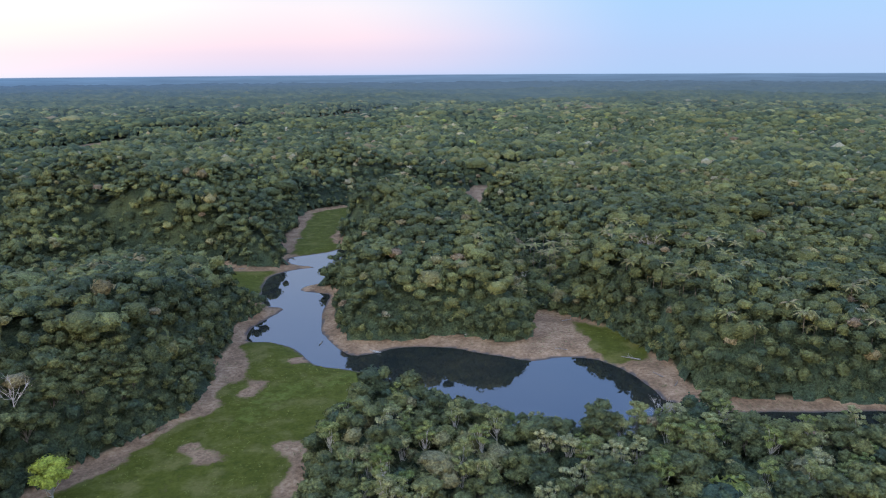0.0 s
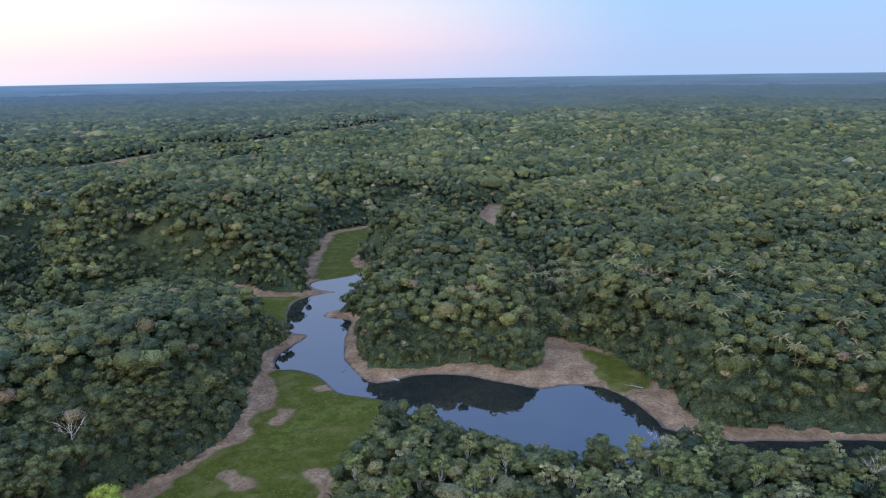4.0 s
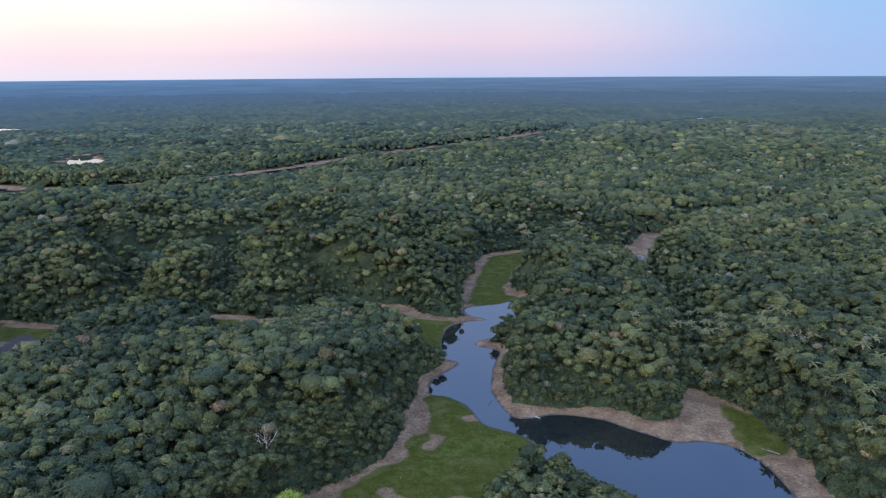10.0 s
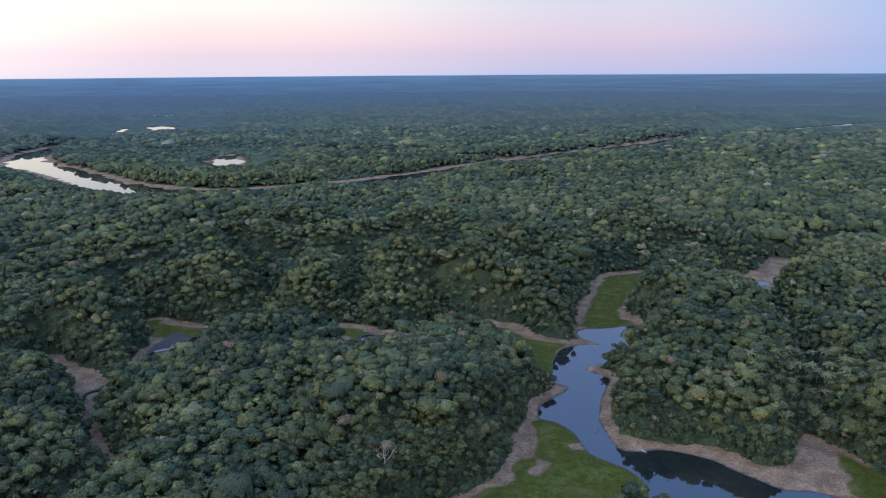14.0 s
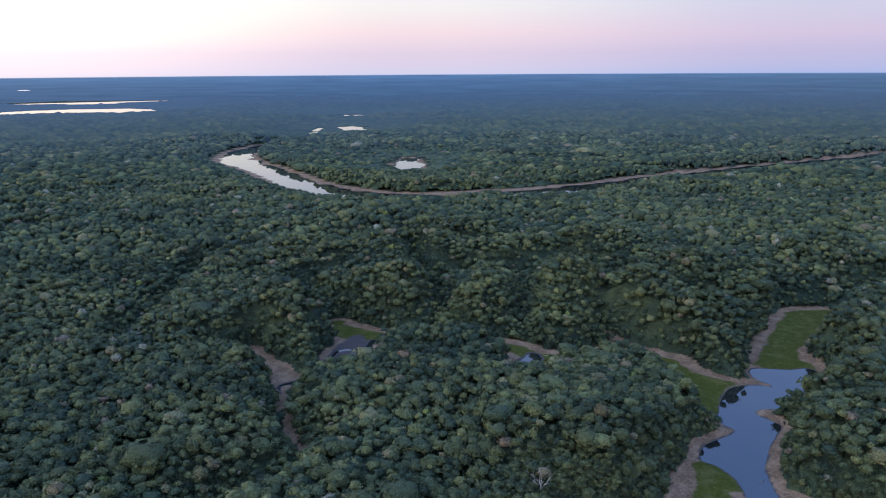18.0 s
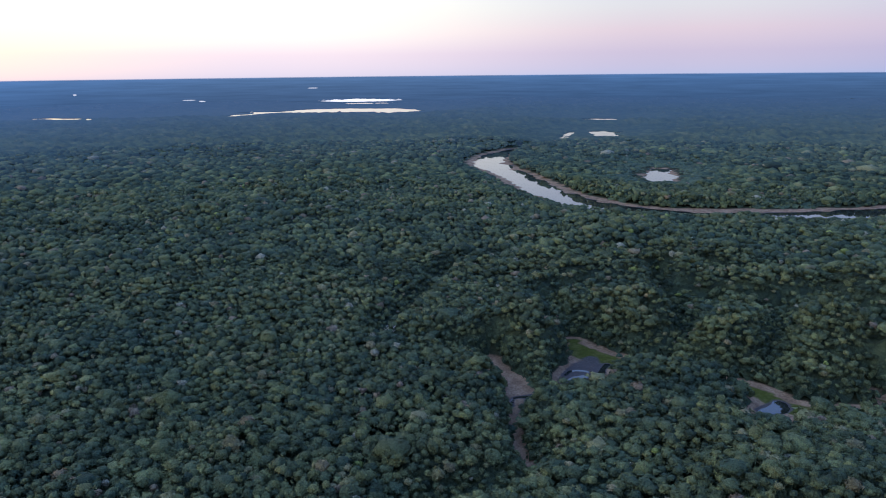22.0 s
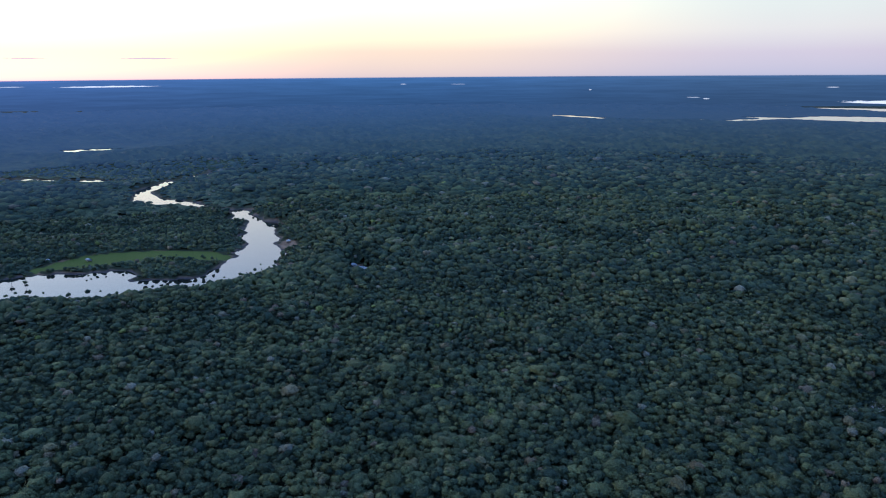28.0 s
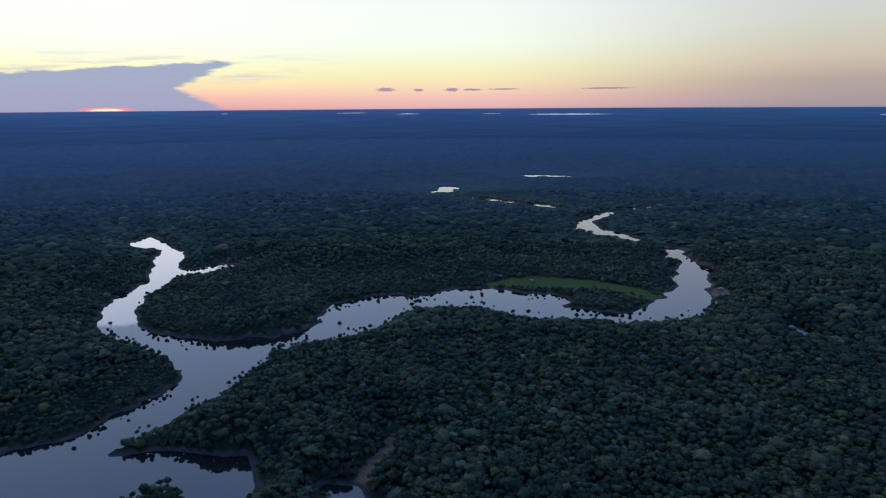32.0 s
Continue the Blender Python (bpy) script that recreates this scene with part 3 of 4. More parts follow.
MOUNDS = [(-140, 240, 55, 18), (-222, 235, 45, 8), (-10, 340, 45, 4), (-5, 390, 50, 7), (110, 290, 60, 8), (-420, 230, 50, 9), (-480, 420, 60, 10), (-560, 560, 80, 14),
          (-387, 284, 40, 17), (-370, 370, 36, 20), (-306, 387, 33, 18), (-262, 442, 38, 20), (-212, 440, 36, 18), (-163, 444, 38, 17), (-420, 445, 42, 18), (-435, 545, 56, 22), (-345, 515, 42, 17),
          (-292, 592, 46, 19), (-175, 582, 52, 17), (-105, 690, 55, 16), (-40, 480, 50, 10), (120, 400, 70, 10), (60, 560, 55, 10)]


VALLEYS = [[(-368, 308), (-431, 334), (-469, 346), (-462, 366), (-460, 436), (-448, 489)], [(-307, 343), (-332, 387), (-356, 409), (-403, 441), (-453, 491)], [(-240, 360), (-270, 411), (-302, 466), (-335, 499)],
           [(-403, 441), (-358, 470), (-324, 508), (-302, 553), (-203, 517), (-157, 518), (-98, 501)], [(-504, 530), (-433, 597), (-355, 589), (-302, 553)], [(-375, 228), (-410, 205), (-470, 180), (-520, 240), (-600, 330)],
           [(46, 322), (50, 380), (43, 458), (30, 520), (17, 579)], [(-85, 580), (-60, 640), (-44, 657), (10, 600)], [(-255, 172), (-235, 130), (-250, 80)], [(36, 655), (80, 740), (160, 800)]]


def domes(x, y, cell, seed):
    """Rounded hill tops, 0..1, with narrow creases between them."""
    ix, iy = np.floor(x / cell), np.floor(y / cell)
    first, second = np.full(np.shape(x), 1e9), np.full(np.shape(x), 1e9)
    for i in (-1, 0, 1):
        for j in (-1, 0, 1):
            cx, cy = ix + i, iy + j
            d = np.hypot((cx + 0.15 + 0.7 * lattice(cx * 7, cy * 7, 1, seed)) * cell - x, (cy + 0.15 + 0.7 * lattice(cx * 7, cy * 7, 1, seed + 1)) * cell - y)
            second = np.minimum(second, np.maximum(first, d))
            first = np.minimum(first, d)
    return smooth((second - first) / cell, 0.0, 0.5)


def valley(x, y):
    """1 along the narrow wooded valleys between the hills, 0 away from them."""
    d = np.minimum.reduce([chain_field(x, y, [(a, b, 0) for a, b in v]) for v in VALLEYS])
    return np.exp(-(np.maximum(d, 0) / 12) ** 2)


def hills(x, y):
    h = (rugged(x, y, 150, 31) - 0.55) * (10 + 16 * smooth(np.hypot(x - 20, y + 60), 620, 1000)) * smooth(np.hypot(x - 20, y + 60), 200, 500)
    bumpy = 3 + 5 * smooth(y, 240, 330) * (1 - smooth(y, 500, 620)) * (0.45 + 0.55 * smooth(-x, -20, 100))
    wx, wy = x + 30 * (lattice(x, y, 45, 35) - 0.5), y + 30 * (lattice(x, y, 45, 36) - 0.5)
    h = h + bumpy * (domes(wx, wy, 74, 37) - 0.5)
    for mx, my, r, up_by in MOUNDS:
        h = h + up_by * np.exp(-(((x - mx) ** 2 + (y - my) ** 2) / (r * r)) ** 1.6)
    return h - (h + 6) * valley(x, y)


def land_height(x, y, w, o):
    under = np.maximum(w * 0.28, -2.5)
    beach = np.minimum(np.maximum(w, 0) * 0.16, 1.1) + 0.25 * rugged(x, y, 9, 41) * smooth(w, 0, 4)
    inland = smooth(o, -1.0, 6.0) * 1.6 + smooth(o, 0, 17) * np.maximum(hills(x, y) + 2.5, 0)
    return np.where(w < 0, under, beach + inland)


# ---------------------------------------------------------------- mesh helpers
def bulk_mesh(name, verts, faces, mat, facets=False, **values):
    """A mesh from arrays. faces: a list of (k x n) index arrays; values: a number for each vertex."""
    me = bpy.data.meshes.new(name)
    verts = np.asarray(verts, np.float32)
    faces = [np.asarray(f) for f in faces if len(f)]
    me.vertices.add(len(verts))
    me.vertices.foreach_set("co", verts.ravel())
    loops = np.concatenate([f.ravel() for f in faces]).astype(np.int32)
    sizes = np.concatenate([np.full(len(f), f.shape[1], np.int32) for f in faces])
    me.loops.add(len(loops))
    me.loops.foreach_set("vertex_index", loops)
    me.polygons.add(len(sizes))
    me.polygons.foreach_set("loop_start", np.concatenate([[0], np.cumsum(sizes)[:-1]]).astype(np.int32))
    me.polygons.foreach_set("loop_total", sizes)
    me.polygons.foreach_set("use_smooth", np.full(len(sizes), not facets))
    me.update(calc_edges=True)
    for key, v in values.items():
        me.attributes.new(key, "FLOAT", "POINT").data.foreach_set("value", np.asarray(v, np.float32))
    me.materials.append(mat)
    return me


def grid_faces(nx, ny, wrap=False):
    i, j = np.meshgrid(np.arange(nx if wrap else nx - 1), np.arange(ny - 1), indexing="ij")
    i, j = i.ravel(), j.ravel()
    k = (i + 1) % nx
    return np.stack([i * ny + j, k * ny + j, k * ny + j + 1, i * ny + j + 1], 1)


def runs(*parts):
    """Grid lines: runs of (start, end, step) put end to end."""
    return np.unique(np.concatenate([np.linspace(a, b, max(int(round((b - a) / s)), 1) + 1) for a, b, s in parts]))


# ---------------------------------------------------------------- ground and water
gx = runs((-5200, -2400, 90), (-2400, -1100, 25), (-1100, -440, 9), (-440, -350, 4.0), (-350, -300, 1.8), (-300, -110, 4.0), (-110, 100, 2.6), (100, 150, 4.0), (150, 320, 9), (320, 5200, 140))
gy = runs((-5200, -1700, 120), (-1700, -850, 20), (-850, -380, 9), (-380, 110, 30), (110, 200, 4.0), (200, 310, 2.2), (310, 460, 3.4), (460, 570, 7), (570, 620, 4), (620, 680, 8), (680, 1300, 14), (1300, 2600, 60), (2600, 5200, 160))
X, Y = (a.ravel() for a in np.meshgrid(gx, gy, indexing="ij"))
water_at = water_field(X, Y)
open_at = open_field(X, Y, water_at)
Z = land_height(X, Y, water_at, open_at)
Z = np.where(np.hypot(X - 20, Y + 60) > 2080, np.minimum(Z, -3.0), Z)
wet = smooth(-water_at, np.where(Y < -350, -14, -2.6), -0.3) * 0.85 + smooth(-np.minimum(chain_field(X, Y, MUD_RUN), chain_field(X, Y, WEST_POND) - 4), 0, 5) * 0.7
# includes the brighter grass of bank and mid-meadow, skylight partly painted in
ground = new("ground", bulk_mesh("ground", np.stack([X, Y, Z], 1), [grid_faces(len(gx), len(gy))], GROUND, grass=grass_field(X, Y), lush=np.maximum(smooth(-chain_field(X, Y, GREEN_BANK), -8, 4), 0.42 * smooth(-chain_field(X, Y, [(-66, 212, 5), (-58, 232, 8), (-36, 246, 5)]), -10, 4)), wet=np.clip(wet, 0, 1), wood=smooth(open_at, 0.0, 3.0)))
tagged(ground, "river lowland with green meadows, bare brown banks and forest floor", "ground", kind="structure")

ring = np.linspace(0, 2 * np.pi, 65)[:-1]
water = new("water", bulk_mesh("water", np.concatenate([[(0, 0, 0)], np.stack([5300 * np.cos(ring), 5300 * np.sin(ring), 0 * ring], 1)]), [np.array([(0, 1 + i, 1 + (i + 1) % 64) for i in range(64)])], WATER))
tagged(water, "still dark river and lake water reflecting the dusk sky", "water", kind="structure")


# ---------------------------------------------------------------- crowns of the forest
def crown_template(rng, rings, sides, leaves, leaf_size, lumps):
    """A crown of radius 1 about the origin: a dome of rounded boughs, close together, with loose leaf clumps over it."""
    k = np.arange(lumps) + 0.5
    polar, turn_by = np.arccos(1 - 1.18 * k / lumps), k * 2.39996 + rng.uniform(0, 6.28)
    dirs = np.stack([np.sin(polar) * np.cos(turn_by), np.sin(polar) * np.sin(turn_by), np.cos(polar)], 1) + rng.normal(0, 0.13, (lumps, 3))
    dirs /= np.linalg.norm(dirs, axis=1)[:, None]
    size = rng.uniform(0.70, 1.12, lumps)

    def radius(d):
        return 0.60 + (0.44 * size * np.exp(-(1 - d @ dirs.T) * lumps / 1.7)).max(axis=1)
    v = [np.array([[0, 0, 1.0]])]
    for k in range(1, rings + 1):
        polar = math.radians(118) * (k / rings) ** 0.9
        a = 2 * np.pi * (np.arange(sides) + 0.5 * (k % 2)) / sides + rng.uniform(-0.12, 0.12, sides)
        v.append(np.stack([np.sin(polar) * np.cos(a), np.sin(polar) * np.sin(a), np.full(sides, math.cos(polar))], 1))
    v = np.concatenate(v)
    v = v * radius(v)[:, None] * rng.uniform(0.86, 1.10, (len(v), 1))
    tri = np.array([(0, 1 + i, 1 + (i + 1) % sides) for i in range(sides)])
    quad = np.array([(1 + k * sides + i, 1 + (k + 1) * sides + i, 1 + (k + 1) * sides + (i + 1) % sides, 1 + k * sides + (i + 1) % sides) for k in range(rings - 1) for i in range(sides)])
    d = rng.normal(size=(leaves, 3))
    d[:, 2] = np.abs(d[:, 2]) * 0.9 - 0.2
    d /= np.linalg.norm(d, axis=1)[:, None]
    at = d * (radius(d) * rng.uniform(0.95, 1.14, leaves))[:, None]
    nrm = d + rng.normal(size=(leaves, 3)) * 0.55
    nrm /= np.linalg.norm(nrm, axis=1)[:, None]
    t1 = np.cross(nrm, rng.normal(size=(leaves, 3)))
    t1 /= np.linalg.norm(t1, axis=1)[:, None]
    t2 = np.cross(nrm, t1)
    s = leaf_size * rng.uniform(0.6, 1.3, (leaves, 1))
    cards = np.stack([at - t1 * s - t2 * s * 0.6, at + t1 * s - t2 * s * 0.7, at + t1 * s * rng.uniform(-0.4, 0.4, (leaves, 1)) + t2 * s * 1.2], 1).reshape(-1, 3)
    tris = np.concatenate([tri, len(v) + np.arange(leaves * 3).reshape(-1, 3)]) if leaves else tri
    v = np.concatenate([v, cards]) if leaves else v
    return v * np.array([1, 1, 0.92]), tris, quad


def forest_mesh(name, templates, x, y, z, r, tall, tint, rng, facets=True, hazed=False):
    """One mesh of many crowns: at x, y, with the crown's middle at z, its radius r and its height factor."""
    verts, tris, quads, tints, count = [], [], [], [], 0
    kind = rng.integers(0, len(templates), len(x))
    spin = rng.uniform(0, 2 * np.pi, len(x))
    for k, (v, tri, quad) in enumerate(templates):
        m = np.nonzero(kind == k)[0]
        if not len(m):
            continue
        c, s = np.cos(spin[m])[:, None], np.sin(spin[m])[:, None]
        px = (v[None, :, 0] * c - v[None, :, 1] * s) * r[m][:, None] + x[m][:, None]
        py = (v[None, :, 0] * s + v[None, :, 1] * c) * (r[m] * rng.uniform(0.85, 1.15, len(m)))[:, None] + y[m][:, None]
        pz = v[None, :, 2] * (r[m] * tall[m])[:, None] + z[m][:, None]
        verts.append(np.stack([px, py, pz], 2).reshape(-1, 3))
        base = (count + np.arange(len(m)) * len(v))[:, None, None]
        tris.append((tri[None] + base).reshape(-1, 3))
        quads.append((quad[None] + base).reshape(-1, 4))
        tints.append(np.repeat(tint[m], len(v)))
        count += len(m) * len(v)
    verts, haze = np.concatenate(verts), {}
    # far crowns carry the same painted haze as the backdrop sheet
    if hazed:
        far, haze = painted_haze(verts[:, 0], verts[:, 1])
        haze["far"] = far
    return bulk_mesh(name, verts, [np.concatenate(tris), np.concatenate(quads)], HAZED_LEAF if hazed else LEAF, facets, tint=np.concatenate(tints), **haze)


CENTRE = (20.0, -60.0)
rng = np.random.default_rng(11)


def painted_haze(x, y):
    """The haze painted over the distant forest: its strength, 0..1, and its tone by the direction."""
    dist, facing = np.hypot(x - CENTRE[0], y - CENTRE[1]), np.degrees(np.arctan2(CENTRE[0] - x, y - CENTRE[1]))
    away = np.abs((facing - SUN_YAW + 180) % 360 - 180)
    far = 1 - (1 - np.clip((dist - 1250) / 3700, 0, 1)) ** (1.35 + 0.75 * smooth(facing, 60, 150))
    tones = np.array([[c * g for c in hazed_land(near_land, far_land, -2.6)[:3]] for (_, near_land, far_land, _), g in zip(STATIONS, GAINS)])
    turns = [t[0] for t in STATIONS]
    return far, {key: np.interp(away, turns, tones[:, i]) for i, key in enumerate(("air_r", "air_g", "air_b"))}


def plant(r0, r1, step, low=-40, high=168):
    """Jittered places for trees between two distances from the middle, on the wooded side."""
    k = int(2 * r1 / step)
    a = (np.arange(k) - k / 2) * step
    px, py = (g.ravel() for g in np.meshgrid(a, a, indexing="ij"))
    py = py + (np.round(px / step) % 2) * step / 2
    px, py = px + rng.uniform(-0.36, 0.36, len(px)) * step + CENTRE[0], py + rng.uniform(-0.36, 0.36, len(py)) * step + CENTRE[1]
    d = np.hypot(px - CENTRE[0], py - CENTRE[1])
    az = np.degrees(np.arctan2(-(px - CENTRE[0]), py - CENTRE[1]))
    az = np.where(az < low, az + 360, az)
    keep = (d >= r0) & (d < r1) & (az > low) & (az < high)
    px, py = px[keep], py[keep]
    w = water_field(px, py)
    o = open_field(px, py, w)
    keep = o > np.where(py < -350, 5.0, 1.0)
    px, py, w, o = px[keep], py[keep], w[keep], o[keep]
    return px, py, o, land_height(px, py, w, o)


def scrub(x, y, o):
    """Less than 1 on the flood plain beyond the channel and round its banks, where the growth stays low."""
    plain = smooth(-chain_field(x, y, FLOOD_PLAIN), -60, 60)
    bank = 1 - smooth(np.minimum(chain_field(x, y, CHANNEL), chain_field(x, y, WEST_CHANNEL)), 10, 60)
    river = np.maximum(0.55 * (1 - smooth(chain_field(x, y, RIVER), 5, 40)), 1 - smooth(chain_field(x - 14, y + 34, RIVER), 0, 55))
    spur = 1 - smooth(chain_field(x, y, SPUR), 15, 110)
    dist = np.hypot(x - CENTRE[0], y - CENTRE[1])
    pools = np.minimum.reduce([chain_field(x, y, pool) for pool in FAR_POOLS + FIELDS])
    runs_by = np.minimum(chain_field(x, y, CHANNEL), chain_field(x, y, WEST_CHANNEL))
    clear = np.minimum(0.16 + 0.84 * smooth(pools, 8, 30 + 0.10 * dist), 0.3 + 0.7 * smooth(runs_by, 8, 20 + 0.06 * dist))
    return np.minimum(1 - np.maximum.reduce([spur * 0.85, plain * 0.62, bank * 0.5, river * 0.62]), clear)


def canopy_rise(o, y):
    """The usual height of the tree tops over the ground, by the distance from the wood's edge; lower along the western river."""
    return np.where(y < -330, 4.0 + 13.0 * smooth(o, 0, 30), 7.0 + 10.5 * smooth(o, 0, 14))


def crowns(px, py, o, ground_z, size):
    """Radius, crown middle and tint for trees at these places."""
    k = len(px)
    young = smooth(px, -40, -20) * smooth(-py, -205, -190) * smooth(py, 60, 80)
    r = size * rng.lognormal(0.0, 0.30, k) * (1 - 0.15 * young)
    big = rng.random(k) < 0.05
    r = np.where(big, r * 1.6, r)
    rise = (canopy_rise(o, py) * (1 - young) + 10.5 * young) + rng.normal(0, 1.3, k) + big * 1.4
    tall = rng.uniform(0.72, 1.18, k) * np.where(big, 0.75, 1)
    low = scrub(px, py, o) * (1 - 0.62 * valley(px, py))
    rise, r = rise * low + 1.0 * (1 - low), r * (0.5 + 0.5 * low) * np.where((r > 6) | (py < -330), 1.0, 0.55 + 0.45 * smooth(o, 0, 2.5 * r))
    z = ground_z + rise - r * tall * 0.3
    grove = rugged(px, py, 60, 51)
    tint = np.clip(0.11 + 0.62 * (grove - 0.18) + rng.normal(0, 0.20, k) + 0.12 * young - 0.05 * smooth(-px, 40, 80), 0.0, 0.78)
    odd = rng.random(k)
    tint = np.where(odd < 0.016, rng.uniform(0.80, 0.90, k), tint)
    tint = np.where((odd > 0.979) & (odd < 0.982), 0.94, tint)
    tint = np.where(odd > 0.994, 0.98, tint)
    return r, z, tall, tint


T_NEAR = [crown_template(rng, 4, 9, 70, 0.17, int(rng.integers(9, 15))) for _ in range(16)]
T_NEXT = [crown_template(rng, 3, 7, 32, 0.21, int(rng.integers(8, 12))) for _ in range(14)]
T_MID = [crown_template(rng, 3, 5, 12, 0.28, 8) for _ in range(12)]
T_FAR = [crown_template(rng, 2, 5, 0, 0.3, 5) for _ in range(8)]
T_BUSH = [crown_template(rng, 2, 6, 22, 0.24, 6) for _ in range(6)]

near_x, near_y, near_o, near_z = plant(150, 300, 4.5)
in_grove = (near_x > -34) & (near_x < 165) & (near_y > 112) & (near_y < 200)
on_hill = (near_x < -84) & (near_x > -140) & (near_y > 118) & (near_y < 215) & (near_o > 7)
single = np.zeros(len(near_x), bool)
order = np.nonzero(in_grove)[0]
single[order[rng.permutation(len(order))[:285]]] = True
order = np.nonzero(on_hill)[0]
single[order[rng.permutation(len(order))[:60]]] = True

nr, nz, nt, ntint = crowns(near_x, near_y, near_o, near_z, 2.95)
rest = ~single
forest = new("forest", forest_mesh("forest", T_NEAR, near_x[rest], near_y[rest], nz[rest], nr[rest], nt[rest], ntint[rest], rng, False))
tagged(forest, "dense green rainforest canopy of rounded crowns over the low hills", "forest", kind="stuff")

# smaller trees that fill the gaps between the big ones
sx_, sy_, so_, sz_ = plant(150, 300, 5.4)
sr = 2.1 * rng.lognormal(0, 0.25, len(sx_))
stint = np.clip(0.10 + 0.5 * (rugged(sx_, sy_, 40, 55) - 0.2) + rng.normal(0, 0.13, len(sx_)), 0, 0.75)
tagged(new("forest", forest_mesh("saplings", T_BUSH, sx_, sy_, sz_ + canopy_rise(so_, sy_) * rng.uniform(0.68, 0.96, len(sx_)) * np.where((sx_ > -34) & (sy_ > 60) & (sy_ < 200), 0.55, 1) - 1.0, sr, rng.uniform(0.8, 1.3, len(sx_)), stint, rng, False)),
       "smaller dark green trees filling the gaps of the canopy", "forest", kind="stuff")

ex_, ey_, eo_, ez_ = plant(300, 480, 4.85)
r, z, tall, tint = crowns(ex_, ey_, eo_, ez_, 3.05)
tagged(new("forest", forest_mesh("forest_next", T_NEXT, ex_, ey_, z, r, tall, tint, rng, False)), "dense green rainforest canopy on rounded hills", "forest", kind="stuff")

# smaller trees that clothe the steep flanks of the hills and the wood's edges
qx_, qy_, qo_, qz_ = plant(300, 640, 4.7)
steep = np.hypot(hills(qx_ + 3, qy_) - hills(qx_ - 3, qy_), hills(qx_, qy_ + 3) - hills(qx_, qy_ - 3)) / 6
keep = ((steep > 0.30) | (qo_ < 9)) & (qy_ > 60)
qx_, qy_, qo_, qz_ = qx_[keep], qy_[keep], qo_[keep], qz_[keep]
qr = 2.4 * rng.lognormal(0, 0.25, len(qx_))
qtint = np.clip(0.10 + 0.5 * (rugged(qx_, qy_, 40, 55) - 0.2) + rng.normal(0, 0.15, len(qx_)), 0, 0.75)
qrise = canopy_rise(qo_, qy_) * (1 - 0.62 * valley(qx_, qy_)) * rng.uniform(0.66, 1.0, len(qx_))
tagged(new("forest", forest_mesh("flank_trees", T_BUSH, qx_, qy_, qz_ + qrise - 0.8, qr, rng.uniform(0.8, 1.3, len(qx_)), qtint, rng, False)), "rounded green trees clothing the steep flanks of the hills", "forest", kind="stuff")

mx_, my_, mo_, mz_ = plant(480, 760, 5.4)
r, z, tall, tint = crowns(mx_, my_, mo_, mz_, 3.2)
tagged(new("forest", forest_mesh("forest_mid", T_MID, mx_, my_, z, r, tall, tint, rng, False)), "dense green rainforest canopy stretching to the rivers", "forest", kind="stuff")

fx_, fy_, fo_, fz_ = plant(760, 1330, 7.9)
r, z, tall, tint = crowns(fx_, fy_, fo_, fz_, 4.9)
tagged(new("forest", forest_mesh("forest_far", T_FAR, fx_, fy_, z - 0.5, r, tall, tint, rng, False)), "distant rainforest canopy round the river bends", "forest", kind="stuff")

fx_, fy_, fo_, fz_ = plant(1330, 2150, 18.0)
r, z, tall, tint = crowns(fx_, fy_, fo_, fz_, 9.6)
tagged(new("forest", forest_mesh("forest_distant", T_FAR, fx_, fy_, z - 2.0, r, tall * 0.66, tint, rng, False, True)), "far rainforest canopy beyond the rivers, with painted blue haze", "forest", kind="stuff")


def understory(step, x0, x1, y0, y1, r0, r1, low_az=-41, high_az=169):
    """The closed lower growth of the wood: one sheet under the crowns, down to the ground at the edges."""
    ux, uy = np.arange(x0, x1, step), np.arange(y0, y1, step)
    x, y = (a.ravel() for a in np.meshgrid(ux, uy, indexing="ij"))
    x, y = x + rng.uniform(-0.3, 0.3, len(x)) * step, y + rng.uniform(-0.3, 0.3, len(y)) * step
    w = water_field(x, y)
    o = open_field(x, y, w)
    d, az = np.hypot(x - CENTRE[0], y - CENTRE[1]), np.degrees(np.arctan2(-(x - CENTRE[0]), y - CENTRE[1]))
    low = scrub(x, y, o) * (1 - 0.62 * valley(x, y))
    z = land_height(x, y, w, o) - 0.6 + low * canopy_rise(o, y) * np.where((x > -34) & (x < 170) & (y > 60) & (y < 200), 0.45, 0.58) * smooth(o, -0.5, 5) + rng.uniform(-2.4, 1.8, len(x)) * smooth(o, 0, 4)
    ok = (d > r0) & (d < r1) & (az > low_az) & (az < high_az) & (o > -1.5)
    f = grid_faces(len(ux), len(uy))
    f = f[ok[f].all(axis=1)]
    used_v = np.unique(f)
    back = np.zeros(len(x), np.int64)
    back[used_v] = np.arange(len(used_v))
    # tint set below the crowns', painting the gaps between them dark
    tint = np.clip(0.22 * (rugged(x, y, 60, 51) - 0.2) + rng.normal(0, 0.1, len(x)), 0, 0.4)
    return bulk_mesh("understory", np.stack([x, y, z], 1)[used_v], [back[f]], LEAF, True, tint=tint[used_v])


tagged(new("understory", understory(3.0, -480, 320, -160, 480, 140, 480)), "dense dark green lower growth under the rainforest crowns", "undergrowth", kind="stuff")
tagged(new("understory", understory(5.0, -780, 330, -760, 720, 470, 780)), "dense dark green lower growth under the forest", "undergrowth", kind="stuff")


tagged(new("understory", understory(10.0, -1360, 800, -1400, 1300, 765, 1345)), "dense dark green lower growth of the distant forest", "undergrowth", kind="stuff")
tagged(new("understory", understory(18.0, -2180, 1500, -2230, 2120, 1335, 2170)), "dark green lower growth of the far forest", "undergrowth", kind="stuff")


